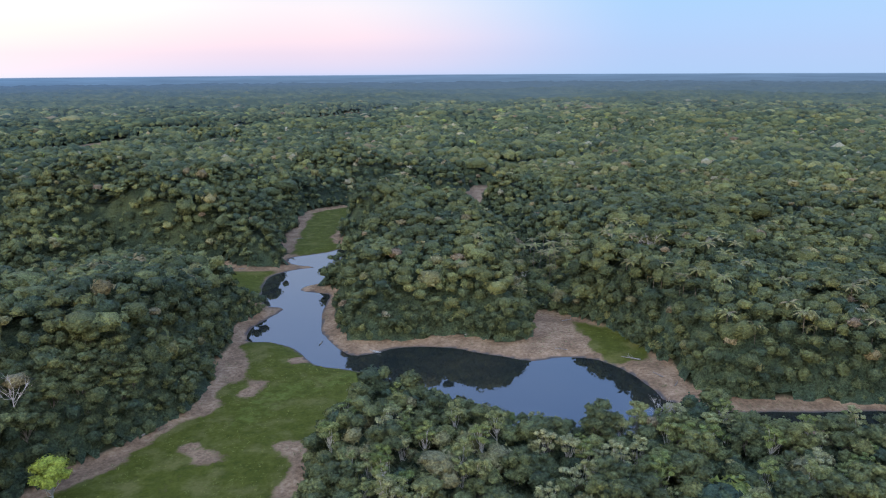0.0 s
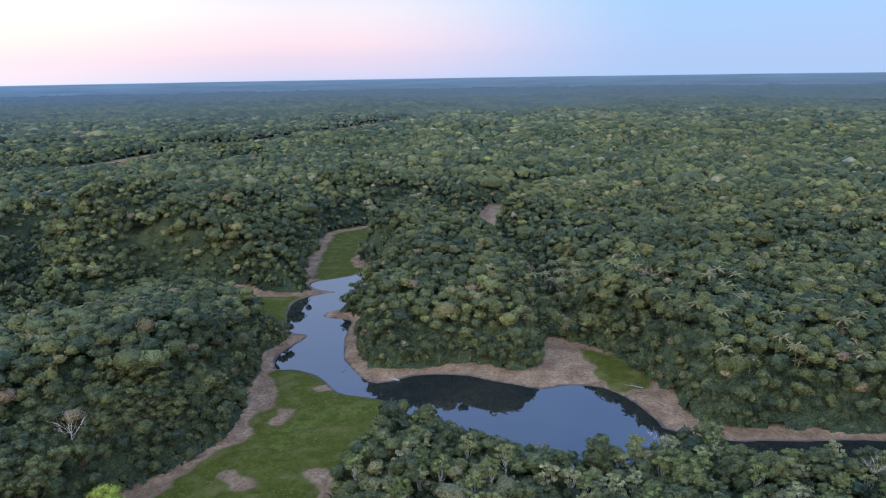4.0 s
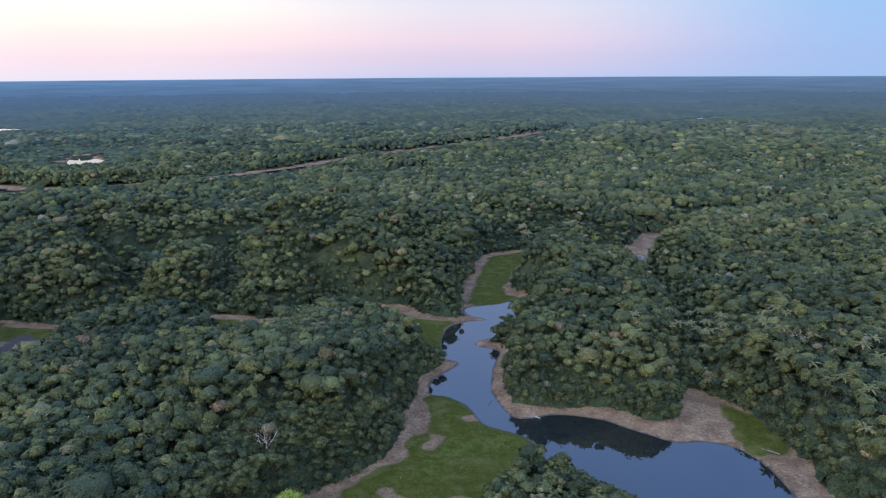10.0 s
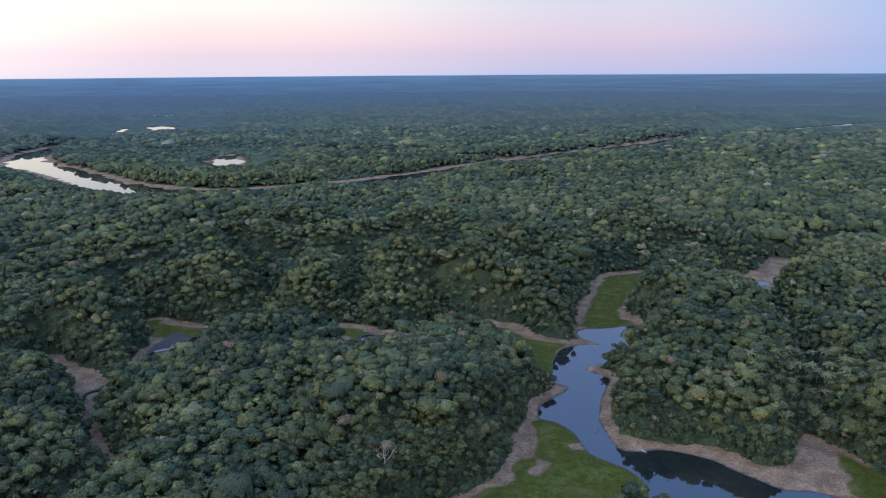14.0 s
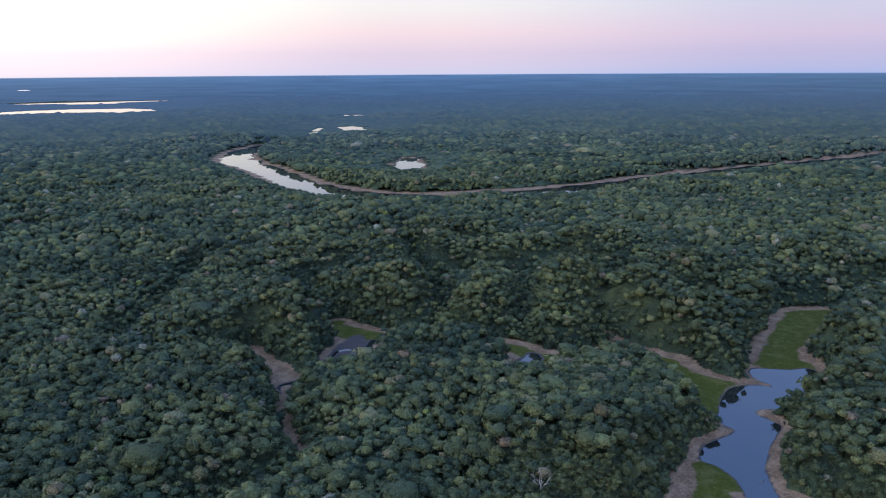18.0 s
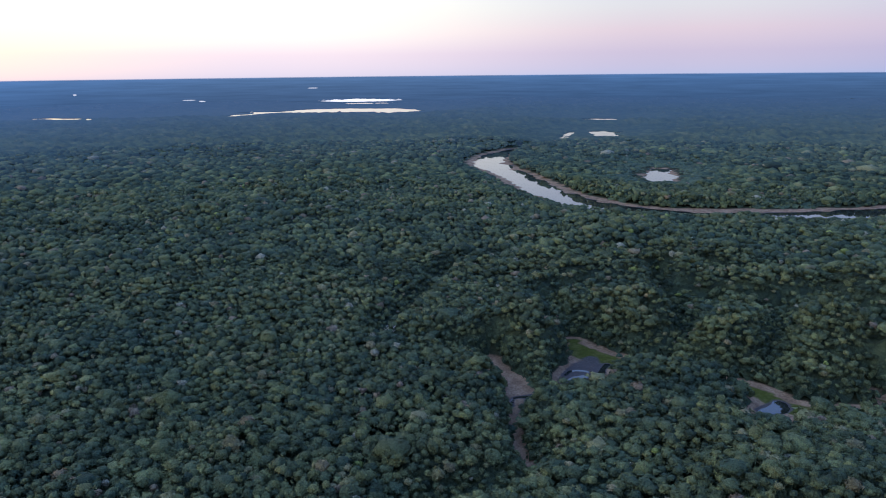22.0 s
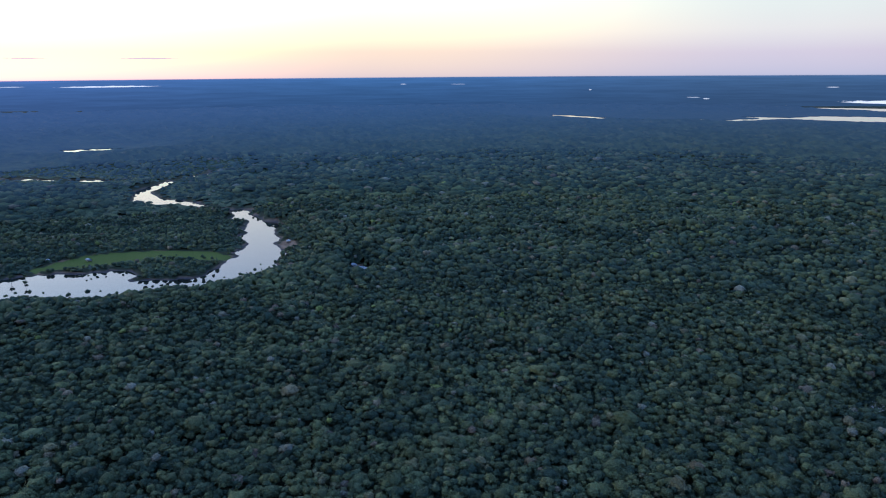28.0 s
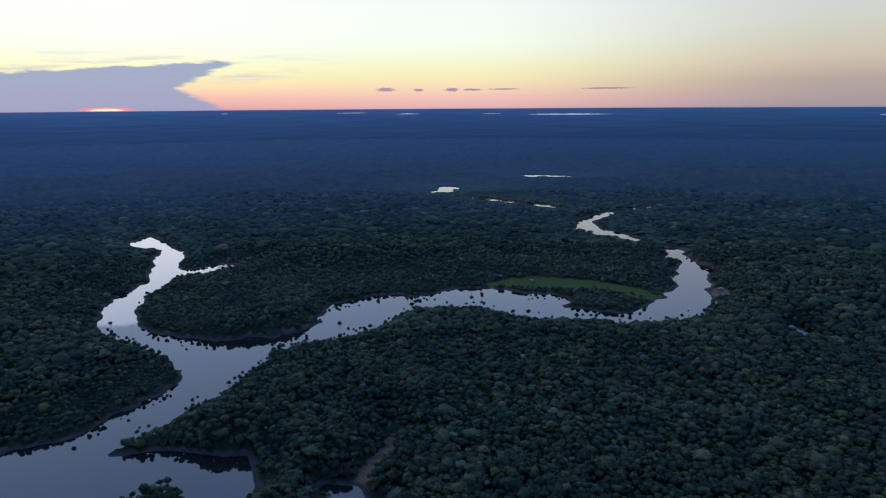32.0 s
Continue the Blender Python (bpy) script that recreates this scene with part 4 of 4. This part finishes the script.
# the wood that the camera flies over, and the wood behind it
hx_, hy_, ho_, hz_ = plant(0, 152, 5.6, -181, 181)
r, z, tall, tint = crowns(hx_, hy_, ho_, hz_, 3.9)
tagged(new("forest", forest_mesh("forest_under", T_FAR, hx_, hy_, z, r, tall, tint, rng)), "dense green rainforest canopy under the flight", "forest", kind="stuff")
tagged(new("understory", understory(5.0, -145, 185, -225, 105, -1, 152, -181, 181)), "dense dark green lower growth under the canopy", "undergrowth", kind="stuff")
hx_, hy_, ho_, hz_ = plant(150, 420, 8.0, 166, 322)
r, z, tall, tint = crowns(hx_, hy_, ho_, hz_, 5.4)
tagged(new("forest", forest_mesh("forest_behind", T_FAR, hx_, hy_, z + 3.5, r, tall, tint, rng)), "dense green rainforest canopy behind the flight", "forest", kind="stuff")


def fringe(r0, r1, step, reach, size, clear_of_water=0.0, north=False):
    """Low growth along the wood's edge."""
    bx, by, bo, bz = plant(r0, r1, step)
    keep = (bo < reach * (0.4 + 0.6 * rng.random(len(bx)))) & (bo > clear_of_water)
    if north:
        keep &= (by > 250) & (scrub(bx, by, bo) > 0.6)
    bx, by, bo, bz = bx[keep], by[keep], bo[keep], bz[keep]
    r = size * rng.lognormal(0, 0.3, len(bx))
    lift = rng.random(len(bx)) * np.clip(bo, 0, 8) * 1.3
    tint = np.clip(rng.normal(0.32, 0.14, len(bx)), 0, 0.7)
    return bx, by, bz + r * 0.35 + lift, r, rng.uniform(0.9, 1.4, len(bx)), tint


tagged(new("undergrowth", forest_mesh("undergrowth", T_BUSH, *fringe(150, 430, 2.7, 10, 1.6), rng, False)), "dark green bushes along the banks and meadow edges", "bushes", kind="stuff")
tagged(new("undergrowth", forest_mesh("undergrowth_far", T_FAR, *fringe(430, 1000, 5.0, 14, 2.2, 2.2), rng, False)), "dark green bushes along the river banks", "bushes", kind="stuff")
tagged(new("undergrowth", forest_mesh("undergrowth_distant", T_FAR, *fringe(1000, 2100, 8.5, 38, 4.2, 2.0, True), rng, False, True)), "dark green bushes along the far river banks, with painted blue haze", "bushes", kind="stuff")


# far canopy: one rolling sheet of tree tops out to the horizon, with haze painted in
def canopy_sheet(name, angles, radii, wrap=False):
    a, q = np.meshgrid(np.radians(angles), radii, indexing="ij")
    a = a + (rng.random(a.shape) - 0.5) * np.radians(angles[1] - angles[0]) * 0.7
    q = q * (1 + (rng.random(q.shape) - 0.5) * 0.004)
    x, y = (CENTRE[0] - q * np.sin(a)).ravel(), (CENTRE[1] + q * np.cos(a)).ravel()
    w = water_field(x, y)
    o = open_field(x, y, w)
    dist = q.ravel()
    z = np.maximum(hills(x, y), -3) + 22.5 + (rng.random(len(x)) - 0.5) * 11 + (lattice(x, y, 14, 61) - 0.5) * 7
    pools = np.minimum.reduce([chain_field(x, y, pool) for pool in FAR_POOLS + FIELDS] + [chain_field(x, y, CHANNEL), chain_field(x, y, WEST_CHANNEL), chain_field(x, y, RIVER) + 60])
    low = np.minimum(scrub(x, y, o), 0.1 + 0.9 * smooth(pools, 8, 30 + 0.12 * dist))
    z = z * low * (0.5 + 0.5 * smooth(dist, 2100, 2250) if radii[0] > 1000 else 1.0) + 1.0
    field = np.minimum.reduce([chain_field(x, y, f) for f in FIELDS]) < 22
    z = np.where((o > 2) | field, z, np.where(w > 4, 0.6, -7.0))
    grove = rugged(x, y, 90, 51)
    tint = np.clip(0.12 + 0.6 * (grove - 0.2) + rng.normal(0, 0.2, len(x)), 0, 0.78)
    tint = np.where(field, 0.94, np.where(rng.random(len(x)) > 0.985, 0.9, tint))
    far, air = painted_haze(x, y)
    return bulk_mesh(name, np.stack([x, y, z], 1), [grid_faces(len(angles), len(radii))], HAZED_LEAF, True, tint=tint, far=far, **air)


tagged(new("backdrop", canopy_sheet("far_canopy", np.arange(-42, 170.1, 0.31), 2080 * 1.0075 ** np.arange(0, 121))), "endless green forest with blue haze painted in towards the horizon", "distant forest", kind="structure")
tagged(new("backdrop", canopy_sheet("side_canopy", np.arange(168, 320.1, 2.0), 140 * 1.06 ** np.arange(0, 63))), "forest canopy closing the plain", "distant forest", kind="structure")


# ---------------------------------------------------------------- single trees
def part(name, data, parent, label=""):
    ob = new(name, data)
    ob.parent = parent
    if label:
        ob["label"] = label
    return ob


def tube(path, radii, sides=5):
    """Vertices and faces of a tapered tube along a path."""
    path, v = np.array(path, float), []
    for i, (p, r) in enumerate(zip(path, radii)):
        d = path[min(i + 1, len(path) - 1)] - path[max(i - 1, 0)]
        d = d / (np.linalg.norm(d) + 1e-9)
        s = np.cross(d, (0.3, 0.9, 0.1))
        s /= np.linalg.norm(s) + 1e-9
        t = np.cross(d, s)
        a = 2 * np.pi * np.arange(sides) / sides
        v.append(p + r * (np.cos(a)[:, None] * s + np.sin(a)[:, None] * t))
    f = [(k * sides + i, k * sides + (i + 1) % sides, (k + 1) * sides + (i + 1) % sides, (k + 1) * sides + i) for k in range(len(path) - 1) for i in range(sides)]
    return np.concatenate(v), np.array(f)


def join(pieces):
    """Pieces of (vertices, quads) or (vertices, triangles, quads) put into one set."""
    v, t, q, k = [], [], [], 0
    for p in pieces:
        v.append(p[0])
        if len(p) == 3:
            t.append(p[1] + k)
        q.append(p[-1] + k)
        k += len(p[0])
    return np.concatenate(v), ([np.concatenate(t)] if t else []) + [np.concatenate(q)]


def tree_kind(rng, height, fork, ends, clump, spread, leaf_mat, bark_mat, thick=0.22, twigs=0, flat=0.75):
    """A tree at the origin: trunk, limbs that part at the fork, and a clump of leaves at each limb's end."""
    lean = rng.normal(0, 0.35, 2)
    top = np.array([lean[0], lean[1], height * fork])
    wood = [tube([(0, 0, -0.6), (lean[0] * 0.4, lean[1] * 0.4, height * fork * 0.5), top], [thick, thick * 0.8, thick * 0.6], 6)]
    tips = []
    for i in range(ends):
        a = 2 * np.pi * (i + rng.uniform(-0.3, 0.3)) / ends
        out = spread * rng.uniform(0.45, 1.0) * (0.25 if i == 0 else 1)
        tip = np.array([top[0] + out * math.cos(a), top[1] + out * math.sin(a), height * rng.uniform(0.72, 1.0) - out * 0.25])
        start = top * rng.uniform(0.72, 1.0)
        mid = start * 0.5 + tip * 0.5 + np.array([0, 0, -0.5]) + rng.normal(0, 0.35, 3)
        wood.append(tube([start - (0, 0, 0.2), mid, tip], [thick * 0.42, thick * 0.26, thick * 0.10], 5))
        for _ in range(twigs):
            b = tip + rng.normal(0, 1, 3) * spread * 0.22 + np.array([0, 0, 0.5])
            start = mid + (tip - mid) * rng.uniform(0.2, 0.9)
            wood.append(tube([start, (start + b) / 2 + rng.normal(0, 0.15, 3), b], [thick * 0.2, thick * 0.14, thick * 0.05], 4))
        tips.append(tip)
    root = new("tree")
    part("trunk", bulk_mesh("trunk", *join(wood), bark_mat), root, "trunk with forked limbs")
    if leaf_mat:
        leaves = []
        for tip in tips:
            v, tri, quad = crown_template(rng, 2, 6, 46, 0.19, 7)
            leaves.append((v * clump * rng.uniform(0.75, 1.25) * np.array([1, 1, flat]) + tip + np.array([0, 0, clump * 0.15]), tri, quad))
        part("crown", bulk_mesh("crown", *join(leaves), leaf_mat), root)
    return root


def palm_kind(rng, height, fronds=11):
    root = new("palm_tree")
    part("trunk", bulk_mesh("trunk", *join([tube([(0, 0, -0.5), (0.2, 0.1, height * 0.5), (0.1, 0.3, height)], [0.2, 0.15, 0.13], 6)]), DARK_BARK), root, "slim grey trunk")
    for i in range(fronds):
        a = 2 * np.pi * i / fronds + rng.uniform(-0.2, 0.2)
        rise, length = rng.uniform(0.4, 1.5), rng.uniform(3.0, 4.2)
        v, f = [], []
        for k in range(7):
            t = k / 6
            d = length * t
            h = rise * t * 2.2 - 2.6 * t * t
            wide = 0.55 * math.sin(math.pi * (0.12 + 0.86 * t)) + 0.03
            for side in (-1, 0, 1):
                v.append((0.1 + d * math.cos(a) - side * wide * math.sin(a), 0.3 + d * math.sin(a) + side * wide * math.cos(a), height + h - abs(side) * wide * 0.5))
        for k in range(6):
            for s in (0, 1):
                f.append((k * 3 + s, k * 3 + 3 + s, k * 3 + 4 + s, k * 3 + 1 + s))
        part("frond", bulk_mesh("frond", np.array(v), [np.array(f)], LEAF_PALM), root)
    return root


def scaled(x, y, z, spin, s, tall=1.0):
    return pose(x, y, z, 0, 0, spin) @ Matrix.Diagonal((s, s, s * tall, 1))


def height_at(x, y):
    x, y = np.array([float(x)]), np.array([float(y)])
    w = water_field(x, y)
    return float(land_height(x, y, w, open_field(x, y, w))[0])


young = [tree_kind(rng, 17.5, rng.uniform(0.48, 0.66), 14, 1.15, 2.8, LEAF_PALE, BARK, 0.24, flat=0.7) for _ in range(8)]
broad = [tree_kind(rng, 17.5, rng.uniform(0.5, 0.62), 16, 2.0, 4.0, LEAF_DEEP, DARK_BARK, 0.3) for _ in range(4)]
bare = [tree_kind(rng, 19.0, 0.6, 8, 1.0, 5.2, None, DEAD, 0.26, twigs=11) for _ in range(3)]
lime = tree_kind(rng, 16.0, 0.5, 15, 1.9, 3.3, LEAF_LIME, BARK, 0.3, flat=1.0)
palms = [palm_kind(rng, 17.0), palm_kind(rng, 18.5)]
for ob in young:
    tagged(ob, "slender young tree with a pale forked trunk and thin yellow-green crown", "tree", "trees of the lakeside grove")
for ob in broad:
    tagged(ob, "broad green rainforest tree with a clumped rounded crown", "tree", "trees of the lakeside grove")
for ob in bare:
    tagged(ob, "leafless bleached grey tree standing over the canopy", "dead tree", "dead trees of the forest")
tagged(lime, "bright lime-green tree beside the meadow", "tree")
for ob in palms:
    tagged(ob, "palm tree with drooping yellow-green fronds over the canopy", "palm tree", "palms of the forest")

used = set()


def place(ob, x, y, z, spin, s, tall=1.0):
    """The first time the thing itself, then copies of it."""
    m = scaled(x, y, z, spin, s, tall)
    if ob.name in used:
        return copy_thing(ob, m)
    used.add(ob.name)
    ob.matrix_basis = m
    return ob


for i in np.nonzero(single)[0]:
    kinds = young if (in_grove[i] and rng.random() < 0.72) else broad
    ob = place(kinds[int(rng.integers(len(kinds)))], near_x[i], near_y[i], near_z[i], rng.uniform(0, 360), rng.uniform(0.84, 1.04) - 0.08 * (near_y[i] > 182), rng.uniform(0.92, 1.06))
place(lime, -105, 168, height_at(-105, 168) - 5.0, 0, 1.2, 0.8)
DEAD_AT = [(-119.4, 181.1, 0.9), (-136, 168, 0.7), (95, 318, 1.0), (38, 330, 0.7), (-150, 205, 0.7), (62, 186, 0.7), (120, 170, 0.7), (-240, 262, 0.8), (-300, 80, 0.8), (-360, 30, 0.9), (-420, -90, 0.9), (-320, 150, 0.8), (150, 420, 1.0), (20, 430, 0.8), (-450, 180, 0.9), (-380, -200, 0.9)]
for k, (x, y, s) in enumerate(DEAD_AT):
    place(bare[k % 3], x, y, max(height_at(x, y) + 4, 14.5 if k == 0 else 0), rng.uniform(0, 360), s)
for k in range(120):
    cx, cy, sd = [(55, 345, 26), (110, 320, 30), (135, 265, 22)][k % 3]
    x, y = rng.normal(cx, sd), rng.normal(cy, sd)
    o1 = open_field(np.array([x]), np.array([y]), water_field(np.array([x]), np.array([y])))[0]
    if o1 > 6:
        place(palms[k % 2], x, y, height_at(x, y) - 0.4, rng.uniform(0, 360), rng.uniform(0.9, 1.1))

# lone trees that stand in the river's shallows
for x, y, s in [(-512, -708, 0.62), (-336, -930, 0.55), (-750, -690, 0.6), (-762, -680, 0.5), (-735, -660, 0.5), (-640, -770, 0.5)]:
    ob = place(broad[int(rng.integers(4))], x, y, -0.8, rng.uniform(0, 360), s)
    tagged(ob, "low dark tree standing in the shallow river", "tree", "trees in the river")


# ---------------------------------------------------------------- grass and reeds
def tufts(count, areas, keep_grass, low, high):
    """Upright blades in small clumps over the open land."""
    verts, blades = [], 6
    for x0, x1, y0, y1, share in areas:
        k = int(count * share)
        x, y = rng.uniform(x0, x1, k), rng.uniform(y0, y1, k)
        w = water_field(x, y)
        o = open_field(x, y, w)
        ok = keep_grass(x, y, w, o)
        x, y, w, o = x[ok], y[ok], w[ok], o[ok]
        z = land_height(x, y, w, o) - 0.08
        size = rng.uniform(low, high, len(x))
        for _ in range(blades):
            a, out = rng.uniform(0, 2 * np.pi, len(x)), rng.uniform(0.5, 1.4, len(x)) * size
            bx, by = x + rng.normal(0, 0.35, len(x)) * size, y + rng.normal(0, 0.35, len(x)) * size
            wide = 0.26 * size
            verts.append(np.stack([np.stack([bx - wide * np.sin(a), by + wide * np.cos(a), z], 1), np.stack([bx + wide * np.sin(a), by - wide * np.cos(a), z], 1),
                                   np.stack([bx + out * np.cos(a), by + out * np.sin(a), z + size * rng.uniform(0.35, 0.8, len(x))], 1)], 1).reshape(-1, 3))
    v = np.concatenate(verts)
    return v, [np.arange(len(v)).reshape(-1, 3)]


tagged(new("meadow_grass", bulk_mesh("meadow_grass", *tufts(9000, [(-130, 0, 110, 300, 0.62), (-110, -55, 430, 590, 0.14), (-205, -76, 325, 425, 0.18), (40, 92, 255, 318, 0.06)],
                                                            lambda x, y, w, o: (o < 0.5) & (w > 0.3) & (grass_field(x, y) > 0.55 + 0.4 * (rng.random(len(x)) - 0.5)) & (lattice(x, y, 9, 87) > 0.4), 0.25, 0.6), GRASS)),
       "tall yellow-green meadow grass in uneven tufts", "grass", kind="stuff")
tagged(new("bank_weeds", bulk_mesh("bank_weeds", *tufts(9000, [(-130, 130, 180, 330, 0.6), (-125, -40, 320, 600, 0.22), (-360, -200, 160, 380, 0.18)],
                                                          lambda x, y, w, o: (o < 1.5) & (w > 2.0) & (grass_field(x, y) < 0.5) & (lattice(x, y, 7, 88) > 0.52), 0.3, 0.75), DRY_GRASS)),
       "sparse dry weeds on the bare soil of the banks", "weeds", kind="stuff")


# ---------------------------------------------------------------- houses and boat
def box(x0, y0, z0, x1, y1, z1):
    v = np.array([(x, y, z) for z in (z0, z1) for x, y in ((x0, y0), (x1, y0), (x1, y1), (x0, y1))], float)
    return v, np.array([(3, 2, 1, 0), (4, 5, 6, 7), (0, 1, 5, 4), (1, 2, 6, 5), (2, 3, 7, 6), (3, 0, 4, 7)])


def house():
    root = new("house")
    for x in (-3.6, 0, 3.6):
        for y in (-2.3, 2.3):
            part("stilt", bulk_mesh("stilt", *join([box(x - 0.12, y - 0.12, -0.5, x + 0.12, y + 0.12, 1.1)]), BOARD), root)
    wall = part("wall", bulk_mesh("wall", *join([box(-4, -2.6, 1.05, 4, 2.6, 3.5)]), BOARD), root, "weathered board walls")
    part("door", bulk_mesh("door", *join([box(-0.5, -2.66, 1.1, 0.5, -2.59, 3.0)]), GLOOM), wall)
    for x in (-2.6, 2.4):
        part("window", bulk_mesh("window", *join([box(x - 0.5, -2.66, 1.9, x + 0.5, -2.59, 2.9)]), GLOOM), wall)
    for s in (-1, 1):
        v = np.array([(-4.7, s * 3.3, 3.3), (4.7, s * 3.3, 3.3), (4.7, 0, 4.9), (-4.7, 0, 4.9)])
        v = np.concatenate([v, v + (0, 0, 0.08)])
        part("roof", bulk_mesh("roof", *join([(v, np.array([(3, 2, 1, 0), (4, 5, 6, 7), (0, 1, 5, 4), (1, 2, 6, 5), (2, 3, 7, 6), (3, 0, 4, 7)]))]), TIN), root, "pale corrugated metal roof")
    return tagged(root, "small stilted house with a pale tin roof in a forest clearing", "house", "houses by the river")


home = house()
for k, (x, y, spin, s) in enumerate([(-848, -282, 30, 1.1), (-838, -270, 75, 0.9), (-828, -262, 20, 1.0), (-978, -412, 10, 0.8),
                                     (-838, -702, 20, 0.7), (-850, -650, 65, 0.8), (-800, -1211, 40, 1.2), (-808, -1200, 5, 1.0), (-176, -776, 30, 0.7), (-196, -766, 80, 0.9)]):
    place(home, x, y, max(height_at(x, y), 0.2) + 0.3, spin, s)


# ---------------------------------------------------------------- driftwood on the banks
def log_kind(length, thick):
    """A fallen trunk with a few broken limbs, lying along x."""
    bend = rng.normal(0, 0.12, 3) * length * 0.3
    wood = [tube([(-length / 2, 0, thick), (0, bend[1], thick * 0.9 + abs(bend[2]) * 0.2), (length / 2, bend[0], thick * 0.6)], [thick, thick * 0.8, thick * 0.35], 7)]
    for _ in range(5):
        x = rng.uniform(-0.2, 0.45) * length
        d = np.array([rng.uniform(0.2, 0.9), rng.uniform(-0.8, 0.8), rng.uniform(0.2, 0.9)]) * length * 0.22
        wood.append(tube([(x, 0, thick), np.array((x, 0, thick)) + d * 0.6, np.array((x, 0, thick)) + d], [thick * 0.35, thick * 0.22, thick * 0.06], 4))
    ob = new("driftwood_log", bulk_mesh("driftwood_log", *join(wood), DRIFT))
    return tagged(ob, "grey-brown fallen tree trunk lying on the muddy bank", "log", "logs on the banks")


logs = [log_kind(6.0, 0.26), log_kind(4.5, 0.2), log_kind(7.5, 0.28)]
LOG_AT = [(80, 246, 120), (84, 238, 60), (74, 262, 150), (56, 306, 30), (48, 272, 170), (12, 287, 10), (-52, 283, 80), (-116, 396, 20), (-93, 205, 70), (-318, 250, 30), (-322, 220, 60), (-98, 470, 20)]
for k, (x, y, spin) in enumerate(LOG_AT):
    place(logs[k % 3], x, y, max(height_at(x, y), 0.0) - 0.05, spin, 0.8 + 0.1 * (k % 5))

canoe = new("canoe")
v, f = [], []
for k in range(9):
    t = k / 8
    w, lift = 0.55 * math.sin(math.pi * (0.04 + 0.92 * t)) ** 0.7, 0.25 * (2 * t - 1) ** 4
    for side, h in ((-1, 0.45), (-0.75, 0.12), (0, 0.0), (0.75, 0.12), (1, 0.45), (0.9, 0.45), (0.65, 0.17), (0, 0.06), (-0.65, 0.17), (-0.9, 0.45)):
        v.append(((t - 0.5) * 5.6, side * w, h + lift))
for k in range(8):
    for i in range(10):
        f.append((k * 10 + i, k * 10 + (i + 1) % 10, k * 10 + 10 + (i + 1) % 10, k * 10 + 10 + i))
part("hull", bulk_mesh("hull", np.array(v), [np.array(f)], TIN), canoe)
for x in (-1.3, 0.2, 1.5):
    part("seat", bulk_mesh("seat", *join([box(x - 0.12, -0.42, 0.3, x + 0.12, 0.42, 0.34)]), BOARD), canoe)
canoe.matrix_basis = pose(-28, 272.5, 0.05, 0, 0, 150)
for x, y, spin in [(-727, -499, 40), (-722, -503, 70), (-833, -694, 20)]:
    boat = copy_thing(canoe, scaled(x, y, 0.0, spin, 1.1))
    tagged(boat, "pale wooden river boat moored at the bank", "boat", "boats on the river")
tagged(canoe, "pale wooden canoe drawn up at the lake's muddy bank", "canoe")
